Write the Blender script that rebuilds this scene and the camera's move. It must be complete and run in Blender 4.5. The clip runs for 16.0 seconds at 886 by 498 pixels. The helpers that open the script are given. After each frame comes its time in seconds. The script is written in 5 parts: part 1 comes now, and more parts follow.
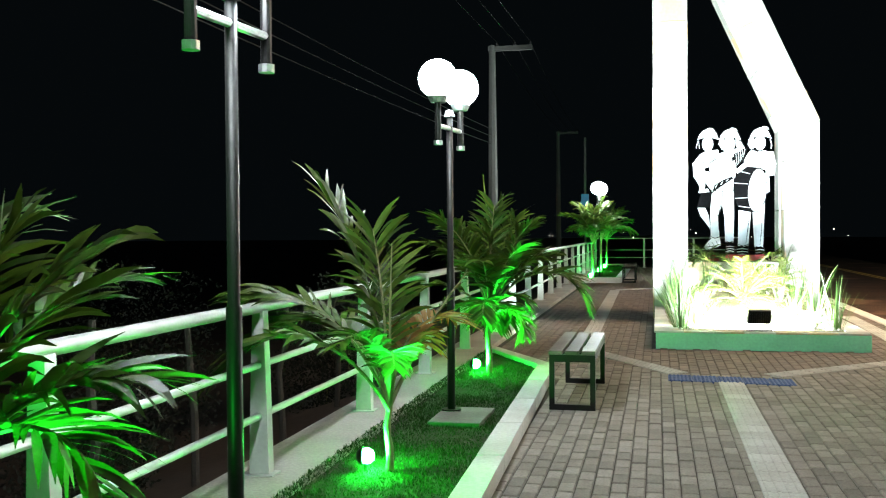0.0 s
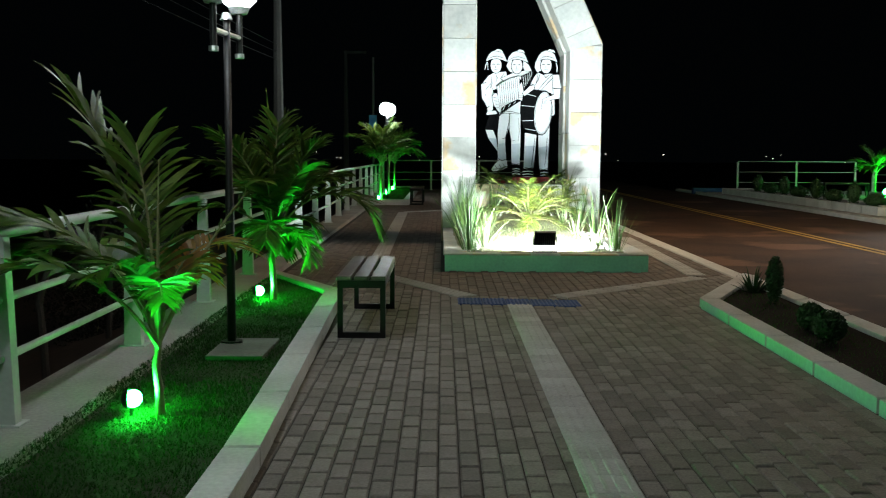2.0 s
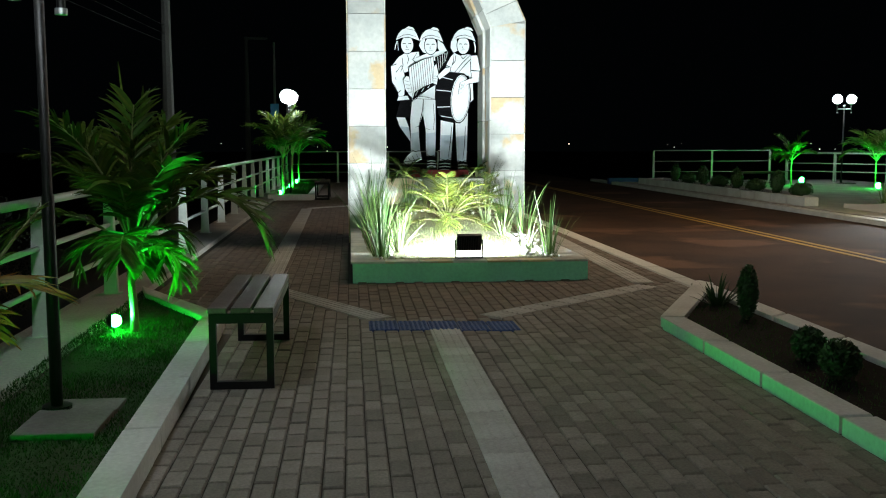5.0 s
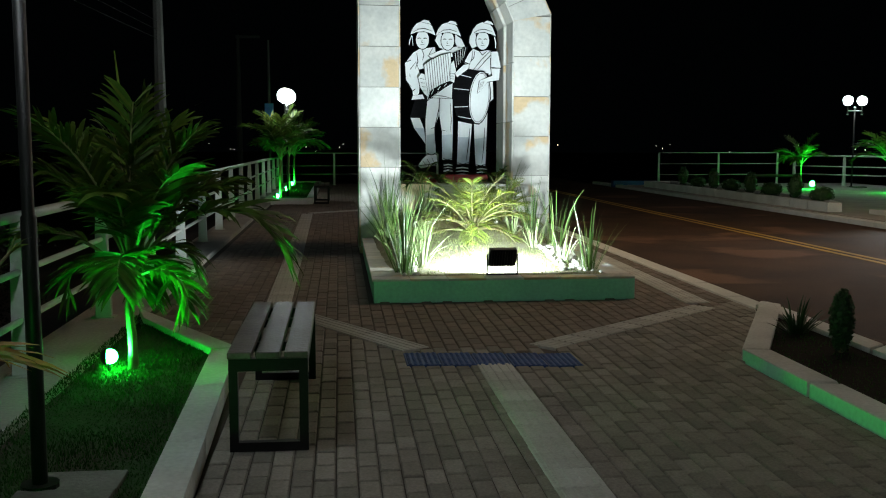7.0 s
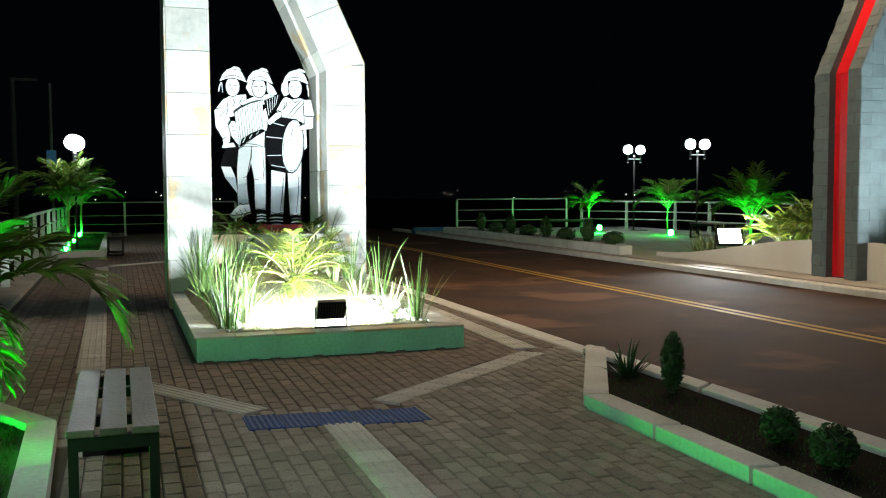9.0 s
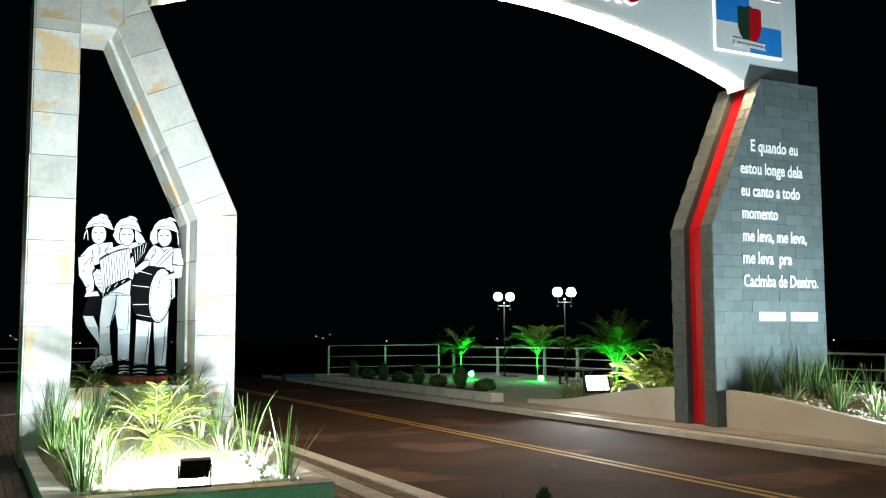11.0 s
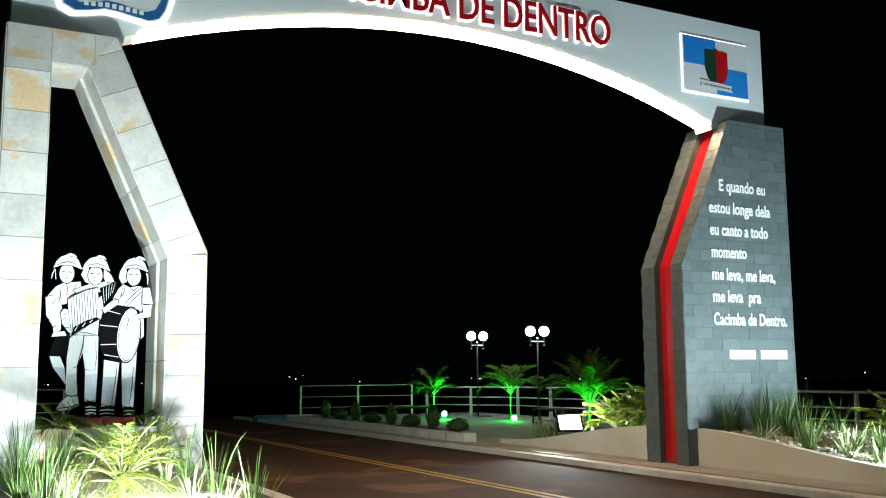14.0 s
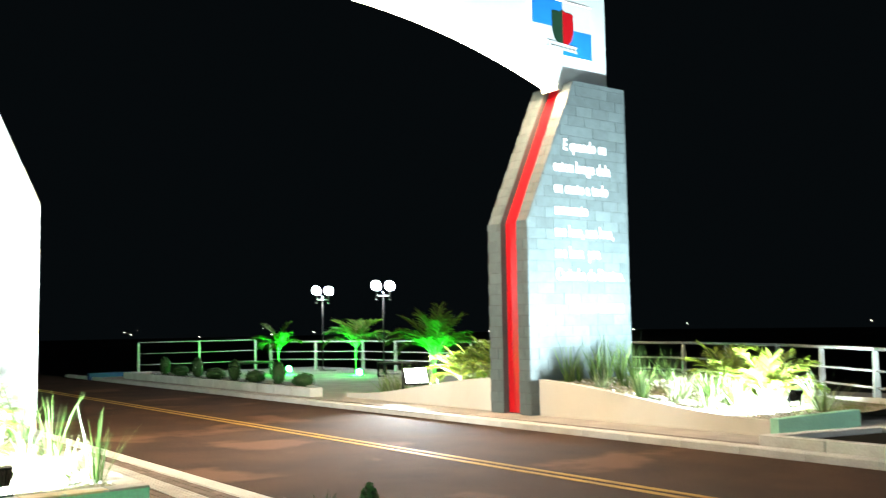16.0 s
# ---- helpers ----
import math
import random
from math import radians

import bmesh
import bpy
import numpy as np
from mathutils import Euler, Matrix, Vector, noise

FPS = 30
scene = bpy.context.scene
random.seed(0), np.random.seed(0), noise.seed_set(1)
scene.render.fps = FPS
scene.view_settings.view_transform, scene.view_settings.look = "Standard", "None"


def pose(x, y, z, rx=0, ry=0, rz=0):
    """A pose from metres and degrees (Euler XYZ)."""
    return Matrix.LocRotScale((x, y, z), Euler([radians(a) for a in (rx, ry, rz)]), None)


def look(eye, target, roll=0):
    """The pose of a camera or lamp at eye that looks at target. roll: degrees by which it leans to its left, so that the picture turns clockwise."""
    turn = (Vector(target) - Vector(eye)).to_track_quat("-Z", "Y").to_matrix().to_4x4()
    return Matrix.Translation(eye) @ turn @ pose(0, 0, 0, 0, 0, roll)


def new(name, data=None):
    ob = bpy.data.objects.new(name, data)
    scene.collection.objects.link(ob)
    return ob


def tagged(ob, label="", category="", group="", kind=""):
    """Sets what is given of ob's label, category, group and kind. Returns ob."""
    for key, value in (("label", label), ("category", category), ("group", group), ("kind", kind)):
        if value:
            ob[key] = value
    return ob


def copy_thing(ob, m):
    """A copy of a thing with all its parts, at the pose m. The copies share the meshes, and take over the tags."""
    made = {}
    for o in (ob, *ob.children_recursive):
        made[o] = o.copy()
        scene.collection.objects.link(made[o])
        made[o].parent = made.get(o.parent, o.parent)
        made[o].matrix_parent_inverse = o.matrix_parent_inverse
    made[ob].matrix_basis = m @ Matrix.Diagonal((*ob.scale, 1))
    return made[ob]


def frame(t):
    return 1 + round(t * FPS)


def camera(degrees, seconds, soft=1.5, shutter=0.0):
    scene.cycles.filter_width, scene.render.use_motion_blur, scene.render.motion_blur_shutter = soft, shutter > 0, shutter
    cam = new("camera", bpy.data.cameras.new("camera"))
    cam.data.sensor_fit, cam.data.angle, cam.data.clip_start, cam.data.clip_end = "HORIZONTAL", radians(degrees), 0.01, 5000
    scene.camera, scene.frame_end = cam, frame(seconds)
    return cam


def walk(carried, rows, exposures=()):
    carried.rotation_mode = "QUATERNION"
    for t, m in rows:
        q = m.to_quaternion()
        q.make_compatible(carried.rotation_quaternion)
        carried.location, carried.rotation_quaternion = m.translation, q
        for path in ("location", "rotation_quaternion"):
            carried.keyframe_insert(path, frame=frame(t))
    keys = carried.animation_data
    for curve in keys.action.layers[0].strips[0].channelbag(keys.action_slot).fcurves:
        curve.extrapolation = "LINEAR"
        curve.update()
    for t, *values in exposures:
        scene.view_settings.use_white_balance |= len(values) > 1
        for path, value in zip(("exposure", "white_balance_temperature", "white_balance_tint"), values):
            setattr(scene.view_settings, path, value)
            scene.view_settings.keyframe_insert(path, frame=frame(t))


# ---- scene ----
# ---------------------------------------------------------------- camera
cam = camera(49.5, 16.0, soft=1.1, shutter=0.3)
PATH = [
    (0, (0.101, -0.065, 1.565), (-0.334, 1.887, 1.529), -0.4),
    (0.5, (0.116, -0.023, 1.542), (-0.246, 1.943, 1.49), -0.5),
    (1, (0.136, 0.038, 1.526), (-0.088, 2.023, 1.421), -0.5),
    (1.5, (0.093, 0.193, 1.512), (0.006, 2.184, 1.339), 0.1),
    (2, (0.043, 0.427, 1.536), (0.045, 2.417, 1.338), 0.3),
    (2.5, (0.068, 0.691, 1.505), (0.141, 2.679, 1.301), 0.2),
    (3, (0.128, 0.978, 1.52), (0.248, 2.963, 1.31), 0.0),
    (3.5, (0.12, 1.315, 1.525), (0.261, 3.298, 1.31), 0.1),
    (4, (0.088, 1.611, 1.519), (0.247, 3.594, 1.307), 0.1),
    (4.2, (0.109, 1.725, 1.528), (0.273, 3.706, 1.31), -0.0),
    (6.3, (-0.082, 3.168, 1.54), (0.137, 5.144, 1.325), 0.3),
    (6.5, (-0.112, 3.243, 1.538), (0.101, 5.22, 1.322), 0.2),
    (7, (-0.258, 3.468, 1.567), (-0.044, 5.445, 1.351), 0.1),
    (7.5, (-0.313, 3.687, 1.575), (-0.003, 5.652, 1.372), -0.2),
    (8, (-0.367, 3.759, 1.587), (0.12, 5.693, 1.433), -0.3),
    (8.5, (-0.497, 3.743, 1.588), (0.1, 5.648, 1.46), -0.1),
    (9, (-0.572, 3.723, 1.598), (0.062, 5.616, 1.478), -0.2),
    (9.5, (-0.591, 3.699, 1.626), (0.152, 5.556, 1.585), -0.5),
    (10, (-0.591, 3.663, 1.639), (0.22, 5.491, 1.699), -0.6),
    (10.2, (-0.587, 3.694, 1.651), (0.244, 5.511, 1.744), -0.4),
    (12.5, (-0.573, 3.662, 1.715), (0.329, 5.432, 1.944), -0.4),
    (13, (-0.572, 3.658, 1.704), (0.337, 5.423, 1.945), -0.4),
    (13.5, (-0.573, 3.653, 1.713), (0.343, 5.414, 1.963), -0.4),
    (14, (-0.553, 3.656, 1.678), (0.368, 5.412, 1.937), -0.4),
    (14.5, (-0.551, 3.669, 1.67), (0.377, 5.421, 1.933), -0.4),
    (15, (-0.551, 3.696, 1.67), (0.384, 5.443, 1.935), -0.4),
    (15.5, (-0.559, 3.709, 1.684), (0.467, 5.408, 1.934), -0.5),
    (16, (-0.622, 3.746, 1.708), (0.578, 5.338, 1.868), -0.9),
]
EXPOSURES = [(0, 1.45), (0.5, 1.4), (1, 1.32), (1.5, 0.7), (2, -0.3), (2.5, -0.95), (3, -0.65), (3.5, -0.42), (4, -0.6), (5, -0.55),
             (6.2, 0.0), (6.5, 0.2), (7, -1.0), (7.5, -1.05), (8, -1.0), (8.5, -0.25), (9, 0.08), (9.5, 0.45), (10, 1.1), (10.2, 0.45),
             (12.5, -0.2), (13, -0.18), (14, -0.06), (15, 0.12), (15.5, 0.55), (15.8, 1.3), (16, 1.7)]
walk(cam, [(t, look(eye, target, roll)) for t, eye, target, roll in PATH], EXPOSURES)

# ---------------------------------------------------------------- world
world = bpy.data.worlds.new("night_sky")
scene.world = world
world.use_nodes = True
world.node_tree.nodes["Background"].inputs["Color"].default_value = (0.45, 0.7, 0.85, 1)
world.node_tree.nodes["Background"].inputs["Strength"].default_value = 0.0013

GLOBE = 77.0        # milky globes of the street lamps
FLOOD = 680.0       # floodlight before the stone gateway
FLOOD_SIDE = 800.0  # floodlight before the slate pillar
FLOOD_BACK = 420.0  # floodlight behind the slate pillar
SPOT = 640.0         # green garden spots
BAND = 34.0         # lit underside of the arch


def lamp(kind, m, power, color, **values):
    data = bpy.data.lights.new("light", kind)
    data.energy, data.color = power, color
    if kind == "AREA":
        data.shape, data.size, data.size_y = "RECTANGLE", values["w"], values["h"]
        data.spread = values.get("spread", math.pi)
    else:
        data.shadow_soft_size = values.get("r", 0.03)
    if kind == "SPOT":
        data.spot_size, data.spot_blend = radians(values["cone"]), values.get("blend", 0.6)
    ob = new("light", data)
    ob.matrix_world = m
    return ob


# ---------------------------------------------------------------- materials
def material(name, base, rough=0.7, second=None, grain=30.0, stain=2.0, bump=0.15, metal=0.0, amount=0.5, rand=0.0,
             coat=0.0, third=None, islands=False, gloss=0.5, thin=0.0):
    """Two scales of variation between two colours, fine relief, and a lighter or darker tone from piece to piece."""
    m = bpy.data.materials.new(name)
    m.use_nodes = True
    n, l = m.node_tree.nodes, m.node_tree.links
    b = n["Principled BSDF"]
    b.inputs["Roughness"].default_value, b.inputs["Metallic"].default_value = rough, metal
    b.inputs["Coat Weight"].default_value = coat
    b.inputs["Specular IOR Level"].default_value = gloss
    second = second or tuple(c * 0.7 for c in base)
    where = n.new("ShaderNodeTexCoord").outputs["Object"]
    info = n.new("ShaderNodeObjectInfo")
    geo = n.new("ShaderNodeNewGeometry")
    chance = geo.outputs["Random Per Island"] if islands else info.outputs["Random"]
    shift = n.new("ShaderNodeVectorMath")
    shift.operation = "MULTIPLY_ADD"
    l.new(chance, shift.inputs[0])
    shift.inputs[1].default_value = (17.0, 31.0, 23.0) if rand else (0, 0, 0)
    l.new(where, shift.inputs[2])
    big, small = n.new("ShaderNodeTexNoise"), n.new("ShaderNodeTexNoise")
    big.inputs["Scale"].default_value, big.inputs["Detail"].default_value = stain, 5
    small.inputs["Scale"].default_value, small.inputs["Detail"].default_value = grain, 4
    l.new(shift.outputs[0], big.inputs["Vector"]), l.new(shift.outputs[0], small.inputs["Vector"])
    ramp = n.new("ShaderNodeMapRange")
    ramp.inputs["From Min"].default_value, ramp.inputs["From Max"].default_value = 0.35, 0.7
    l.new(big.outputs["Fac"], ramp.inputs["Value"])
    mix = n.new("ShaderNodeMix")
    mix.data_type = "RGBA"
    l.new(ramp.outputs[0], mix.inputs["Factor"])
    mix.inputs["A"].default_value, mix.inputs["B"].default_value = (*base, 1), (*second, 1)
    out = mix.outputs["Result"]
    if third:
        patch = n.new("ShaderNodeTexNoise")
        patch.inputs["Scale"].default_value, patch.inputs["Detail"].default_value = stain * 0.6, 6
        far = n.new("ShaderNodeVectorMath")
        far.inputs[1].default_value = (40, 9, 3)
        l.new(shift.outputs[0], far.inputs[0])
        l.new(far.outputs[0], patch.inputs["Vector"])
        cut = n.new("ShaderNodeMapRange")
        cut.inputs["From Min"].default_value, cut.inputs["From Max"].default_value = 0.56, 0.62
        l.new(patch.outputs["Fac"], cut.inputs["Value"])
        tint = n.new("ShaderNodeMix")
        tint.data_type = "RGBA"
        l.new(cut.outputs[0], tint.inputs["Factor"])
        l.new(out, tint.inputs["A"])
        tint.inputs["B"].default_value = (*third, 1)
        out = tint.outputs["Result"]
    fine = n.new("ShaderNodeMapRange")
    fine.inputs["To Min"].default_value, fine.inputs["To Max"].default_value = 1 - 0.5 * amount, 1 + 0.5 * amount
    fine.inputs["From Min"].default_value, fine.inputs["From Max"].default_value = 0.25, 0.75
    l.new(small.outputs["Fac"], fine.inputs["Value"])
    tone = n.new("ShaderNodeMapRange")
    tone.inputs["To Min"].default_value, tone.inputs["To Max"].default_value = 1 - rand, 1 + rand
    l.new(chance, tone.inputs["Value"])
    times = n.new("ShaderNodeMath")
    times.operation = "MULTIPLY"
    l.new(fine.outputs[0], times.inputs[0]), l.new(tone.outputs[0], times.inputs[1])
    scale = n.new("ShaderNodeVectorMath")
    scale.operation = "SCALE"
    l.new(out, scale.inputs[0]), l.new(times.outputs[0], scale.inputs["Scale"])
    l.new(scale.outputs[0], b.inputs["Base Color"])
    if bump:
        relief = n.new("ShaderNodeBump")
        relief.inputs["Strength"].default_value, relief.inputs["Distance"].default_value = bump, 0.01
        l.new(small.outputs["Fac"], relief.inputs["Height"])
        l.new(relief.outputs[0], b.inputs["Normal"])
    if thin:
        through_leaf, both = n.new("ShaderNodeBsdfTranslucent"), n.new("ShaderNodeMixShader")
        l.new(scale.outputs[0], through_leaf.inputs["Color"])
        both.inputs["Fac"].default_value = thin
        l.new(b.outputs[0], both.inputs[1]), l.new(through_leaf.outputs[0], both.inputs[2])
        l.new(both.outputs[0], n["Material Output"].inputs["Surface"])
    return m


def glow(name, color, strength):
    m = bpy.data.materials.new(name)
    m.use_nodes = True
    b = m.node_tree.nodes["Principled BSDF"]
    b.inputs["Base Color"].default_value = (0.8, 0.8, 0.8, 1)
    b.inputs["Emission Color"].default_value, b.inputs["Emission Strength"].default_value = (*color, 1), strength
    return m


EARTH = material("dry_earth", (0.06, 0.038, 0.024), 0.95, (0.035, 0.022, 0.015), 8, 0.5, 0.5)
ASPHALT = material("asphalt", (0.076, 0.044, 0.028), 0.95, (0.043, 0.028, 0.019), 90, 0.7, 0.35, amount=0.7, third=(0.14, 0.08, 0.05), gloss=0.15)
YELLOW = material("yellow_road_paint", (0.5, 0.3, 0.03), 0.7, (0.3, 0.19, 0.04), 60, 3, 0.2)
MORTAR = material("sandy_joint_filling", (0.066, 0.056, 0.043), 0.95, None, 60, 2, 0.4)
PAVER = material("grey_concrete_paver", (0.265, 0.243, 0.208), 0.85, (0.2, 0.182, 0.155), 70, 4, 0.35, amount=0.5, rand=0.23)
PAVER_RED = material("reddish_concrete_paver", (0.21, 0.165, 0.135), 0.85, (0.15, 0.12, 0.1), 70, 4, 0.35, amount=0.45, rand=0.16)
PAVER_FAR = material("grey_concrete_paver_field", (0.265, 0.243, 0.208), 0.85, (0.2, 0.182, 0.155), 70, 4, 0.35, amount=0.5, rand=0.23, islands=True)
PAVER_RED_FAR = material("reddish_paver_field", (0.21, 0.165, 0.135), 0.85, (0.15, 0.12, 0.1), 70, 4, 0.35, amount=0.45, rand=0.16, islands=True)
GUIDE = material("light_cement_guide_tile", (0.56, 0.56, 0.54), 0.85, (0.45, 0.44, 0.42), 60, 3, 0.25, amount=0.3, rand=0.07)
BLUE_TILE = material("blue_painted_warning_tile", (0.022, 0.075, 0.27), 0.6, (0.018, 0.055, 0.19), 50, 3, 0.2, rand=0.1)
KERB = material("whitewashed_kerb", (0.7, 0.72, 0.7), 0.85, (0.52, 0.53, 0.51), 35, 1.6, 0.25, amount=0.25)
MINT = material("mint_green_paint", (0.4, 0.82, 0.62), 0.6, (0.33, 0.7, 0.52), 30, 1.4, 0.15, amount=0.2)
CONCRETE = material("pale_concrete", (0.47, 0.46, 0.43), 0.9, (0.34, 0.33, 0.31), 40, 1.3, 0.35, amount=0.35)
SLAB = material("weathered_cover_slab", (0.2, 0.2, 0.19), 0.9, (0.13, 0.13, 0.12), 40, 2.5, 0.35, amount=0.4)
POLE_CONC = material("concrete_pole", (0.12, 0.12, 0.115), 0.9, (0.09, 0.09, 0.085), 30, 1.0, 0.3)
RENDERED = material("beige_painted_render", (0.72, 0.7, 0.65), 0.8, (0.62, 0.6, 0.55), 50, 0.9, 0.2, amount=0.15)
RAIL = material("white_painted_steel", (0.56, 0.58, 0.56), 0.32, (0.4, 0.42, 0.4), 40, 2.2, 0.08, amount=0.15)
BLACK_STEEL = material("black_painted_steel", (0.006, 0.006, 0.007), 0.45, (0.01, 0.0095, 0.009), 50, 3, 0.1, gloss=0.25)
SILVER = material("galvanised_steel", (0.5, 0.52, 0.52), 0.35, (0.35, 0.37, 0.37), 40, 4, 0.08, metal=0.8)
WOOD = material("weathered_bench_wood", (0.13, 0.108, 0.095), 0.34, (0.07, 0.056, 0.047), 45, 3.0, 0.4, amount=0.5, rand=0.15)
STAKE = material("old_grey_stake", (0.055, 0.047, 0.038), 0.95, None, 30, 2, 0.5)
STONE = material("pale_quartzite_tile", (0.64, 0.63, 0.6), 0.55, (0.5, 0.51, 0.5), 18, 2.6, 0.2, amount=0.2, rand=0.2, third=(0.62, 0.46, 0.28))
STONE_CORE = material("pale_grout", (0.36, 0.35, 0.33), 0.9, None, 40, 2, 0.3)
SLATE = material("grey_slate_tile", (0.105, 0.135, 0.142), 0.45, (0.085, 0.11, 0.114), 40, 5, 0.25, amount=0.3, rand=0.12)
SLATE_CORE = material("dark_grout", (0.085, 0.09, 0.09), 0.9, None, 40, 2, 0.3)
RED = material("glossy_red_paint", (0.5, 0.008, 0.014), 0.28, (0.42, 0.006, 0.012), 20, 1.2, 0.05, amount=0.1, coat=0.4)
DARK_RED = material("dark_red_board", (0.38, 0.016, 0.024), 0.5, None, 30, 2, 0.1)
BANNER = material("white_composite_panel", (0.66, 0.74, 0.78), 0.35, (0.62, 0.7, 0.74), 12, 0.5, 0.02, amount=0.05)
WHITE_BOARD = material("white_painted_board", (0.68, 0.71, 0.74), 0.5, (0.62, 0.66, 0.69), 30, 2, 0.04, amount=0.08)
BLACK_BOARD = material("black_painted_line", (0.004, 0.004, 0.005), 0.8, None, 30, 2, 0.02, gloss=0.05)
LETTER = material("white_letter", (0.85, 0.87, 0.87), 0.4, (0.8, 0.82, 0.82), 30, 2, 0.0, amount=0.05)
FLAG_BLUE = material("bright_blue_vinyl", (0.02, 0.24, 0.72), 0.35, (0.018, 0.21, 0.65), 30, 2, 0.0, amount=0.05)
CREST_BLUE = material("deep_blue_vinyl", (0.02, 0.13, 0.36), 0.4, None, 30, 2, 0.0, amount=0.1)
DARK_GREEN = material("dark_green_vinyl", (0.012, 0.05, 0.025), 0.5, None, 30, 2, 0.0)
SOIL = material("dark_garden_soil", (0.014, 0.012, 0.008), 0.97, (0.009, 0.008, 0.005), 30, 3, 0.6, gloss=0.1)
SAND = material("pale_sandy_soil", (0.4, 0.37, 0.28), 0.95, (0.2, 0.19, 0.12), 45, 4, 0.5)
PALE_BLADE = material("dry_pale_grass_blade", (0.14, 0.24, 0.05), 0.75, (0.28, 0.28, 0.12), 10, 1.5, 0, islands=True, rand=0.3, thin=0.4)
TURF = material("trodden_turf", (0.016, 0.06, 0.01), 0.95, (0.028, 0.026, 0.014), 60, 3, 0.6)
BLADE = material("grass_blade", (0.015, 0.105, 0.008), 0.75, (0.022, 0.062, 0.01), 10, 1.5, 0, islands=True, rand=0.3, thin=0.4)
REED = material("striped_reed_leaf", (0.035, 0.115, 0.016), 0.5, (0.15, 0.21, 0.06), 12, 3.0, 0, islands=True, rand=0.5, thin=0.25)
PALM_LEAF = material("palm_leaf", (0.04, 0.105, 0.014), 0.5, (0.105, 0.125, 0.018), 9, 1.8, 0, islands=True, rand=0.4, gloss=0.2, thin=0.25)
GOLD_LEAF = material("yellow_green_palm_leaf", (0.1, 0.19, 0.022), 0.5, (0.24, 0.25, 0.035), 9, 1.8, 0, islands=True, rand=0.4, thin=0.3)
DRY_LEAF = material("withered_palm_leaf", (0.36, 0.17, 0.03), 0.7, (0.2, 0.09, 0.03), 9, 1.8, 0, islands=True, rand=0.3, thin=0.4)
STEM = material("palm_stem", (0.16, 0.18, 0.07), 0.7, (0.2, 0.15, 0.08), 30, 5, 0.4)
BUSH = material("clipped_bush_leaf", (0.02, 0.06, 0.014), 0.6, (0.03, 0.075, 0.018), 10, 3, 0, islands=True, rand=0.35)
SCRUB = material("dry_scrub_leaf", (0.008, 0.013, 0.005), 0.9, (0.013, 0.014, 0.007), 10, 2, 0, islands=True, rand=0.3)
PEBBLE = material("white_pebble", (0.7, 0.69, 0.65), 0.7, (0.55, 0.53, 0.5), 40, 8, 0.2, islands=True, rand=0.15)
STRAP = material("pale_strap_leaf", (0.16, 0.24, 0.08), 0.5, (0.42, 0.44, 0.3), 12, 2.5, 0, islands=True, rand=0.4, thin=0.3)
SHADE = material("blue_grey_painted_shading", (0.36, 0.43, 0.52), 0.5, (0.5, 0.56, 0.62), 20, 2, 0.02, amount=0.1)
GLASS_GLOBE = glow("lit_milky_globe", (0.88, 0.98, 1.0), GLOBE)
LED_WARM = glow("lit_arch_underside", (1.0, 0.7, 0.42), BAND)
# Glows on plates that draw the halo round letters, flag and crest.
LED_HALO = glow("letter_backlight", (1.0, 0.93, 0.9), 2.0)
LENS_GREEN = glow("lit_green_lens", (0.01, 1.0, 0.05), 420.0)
LENS_WHITE = glow("lit_white_lens", (0.92, 1.0, 0.97), 60.0)
TOWN = glow("far_town_light", (1.0, 0.9, 0.7), 6.0)


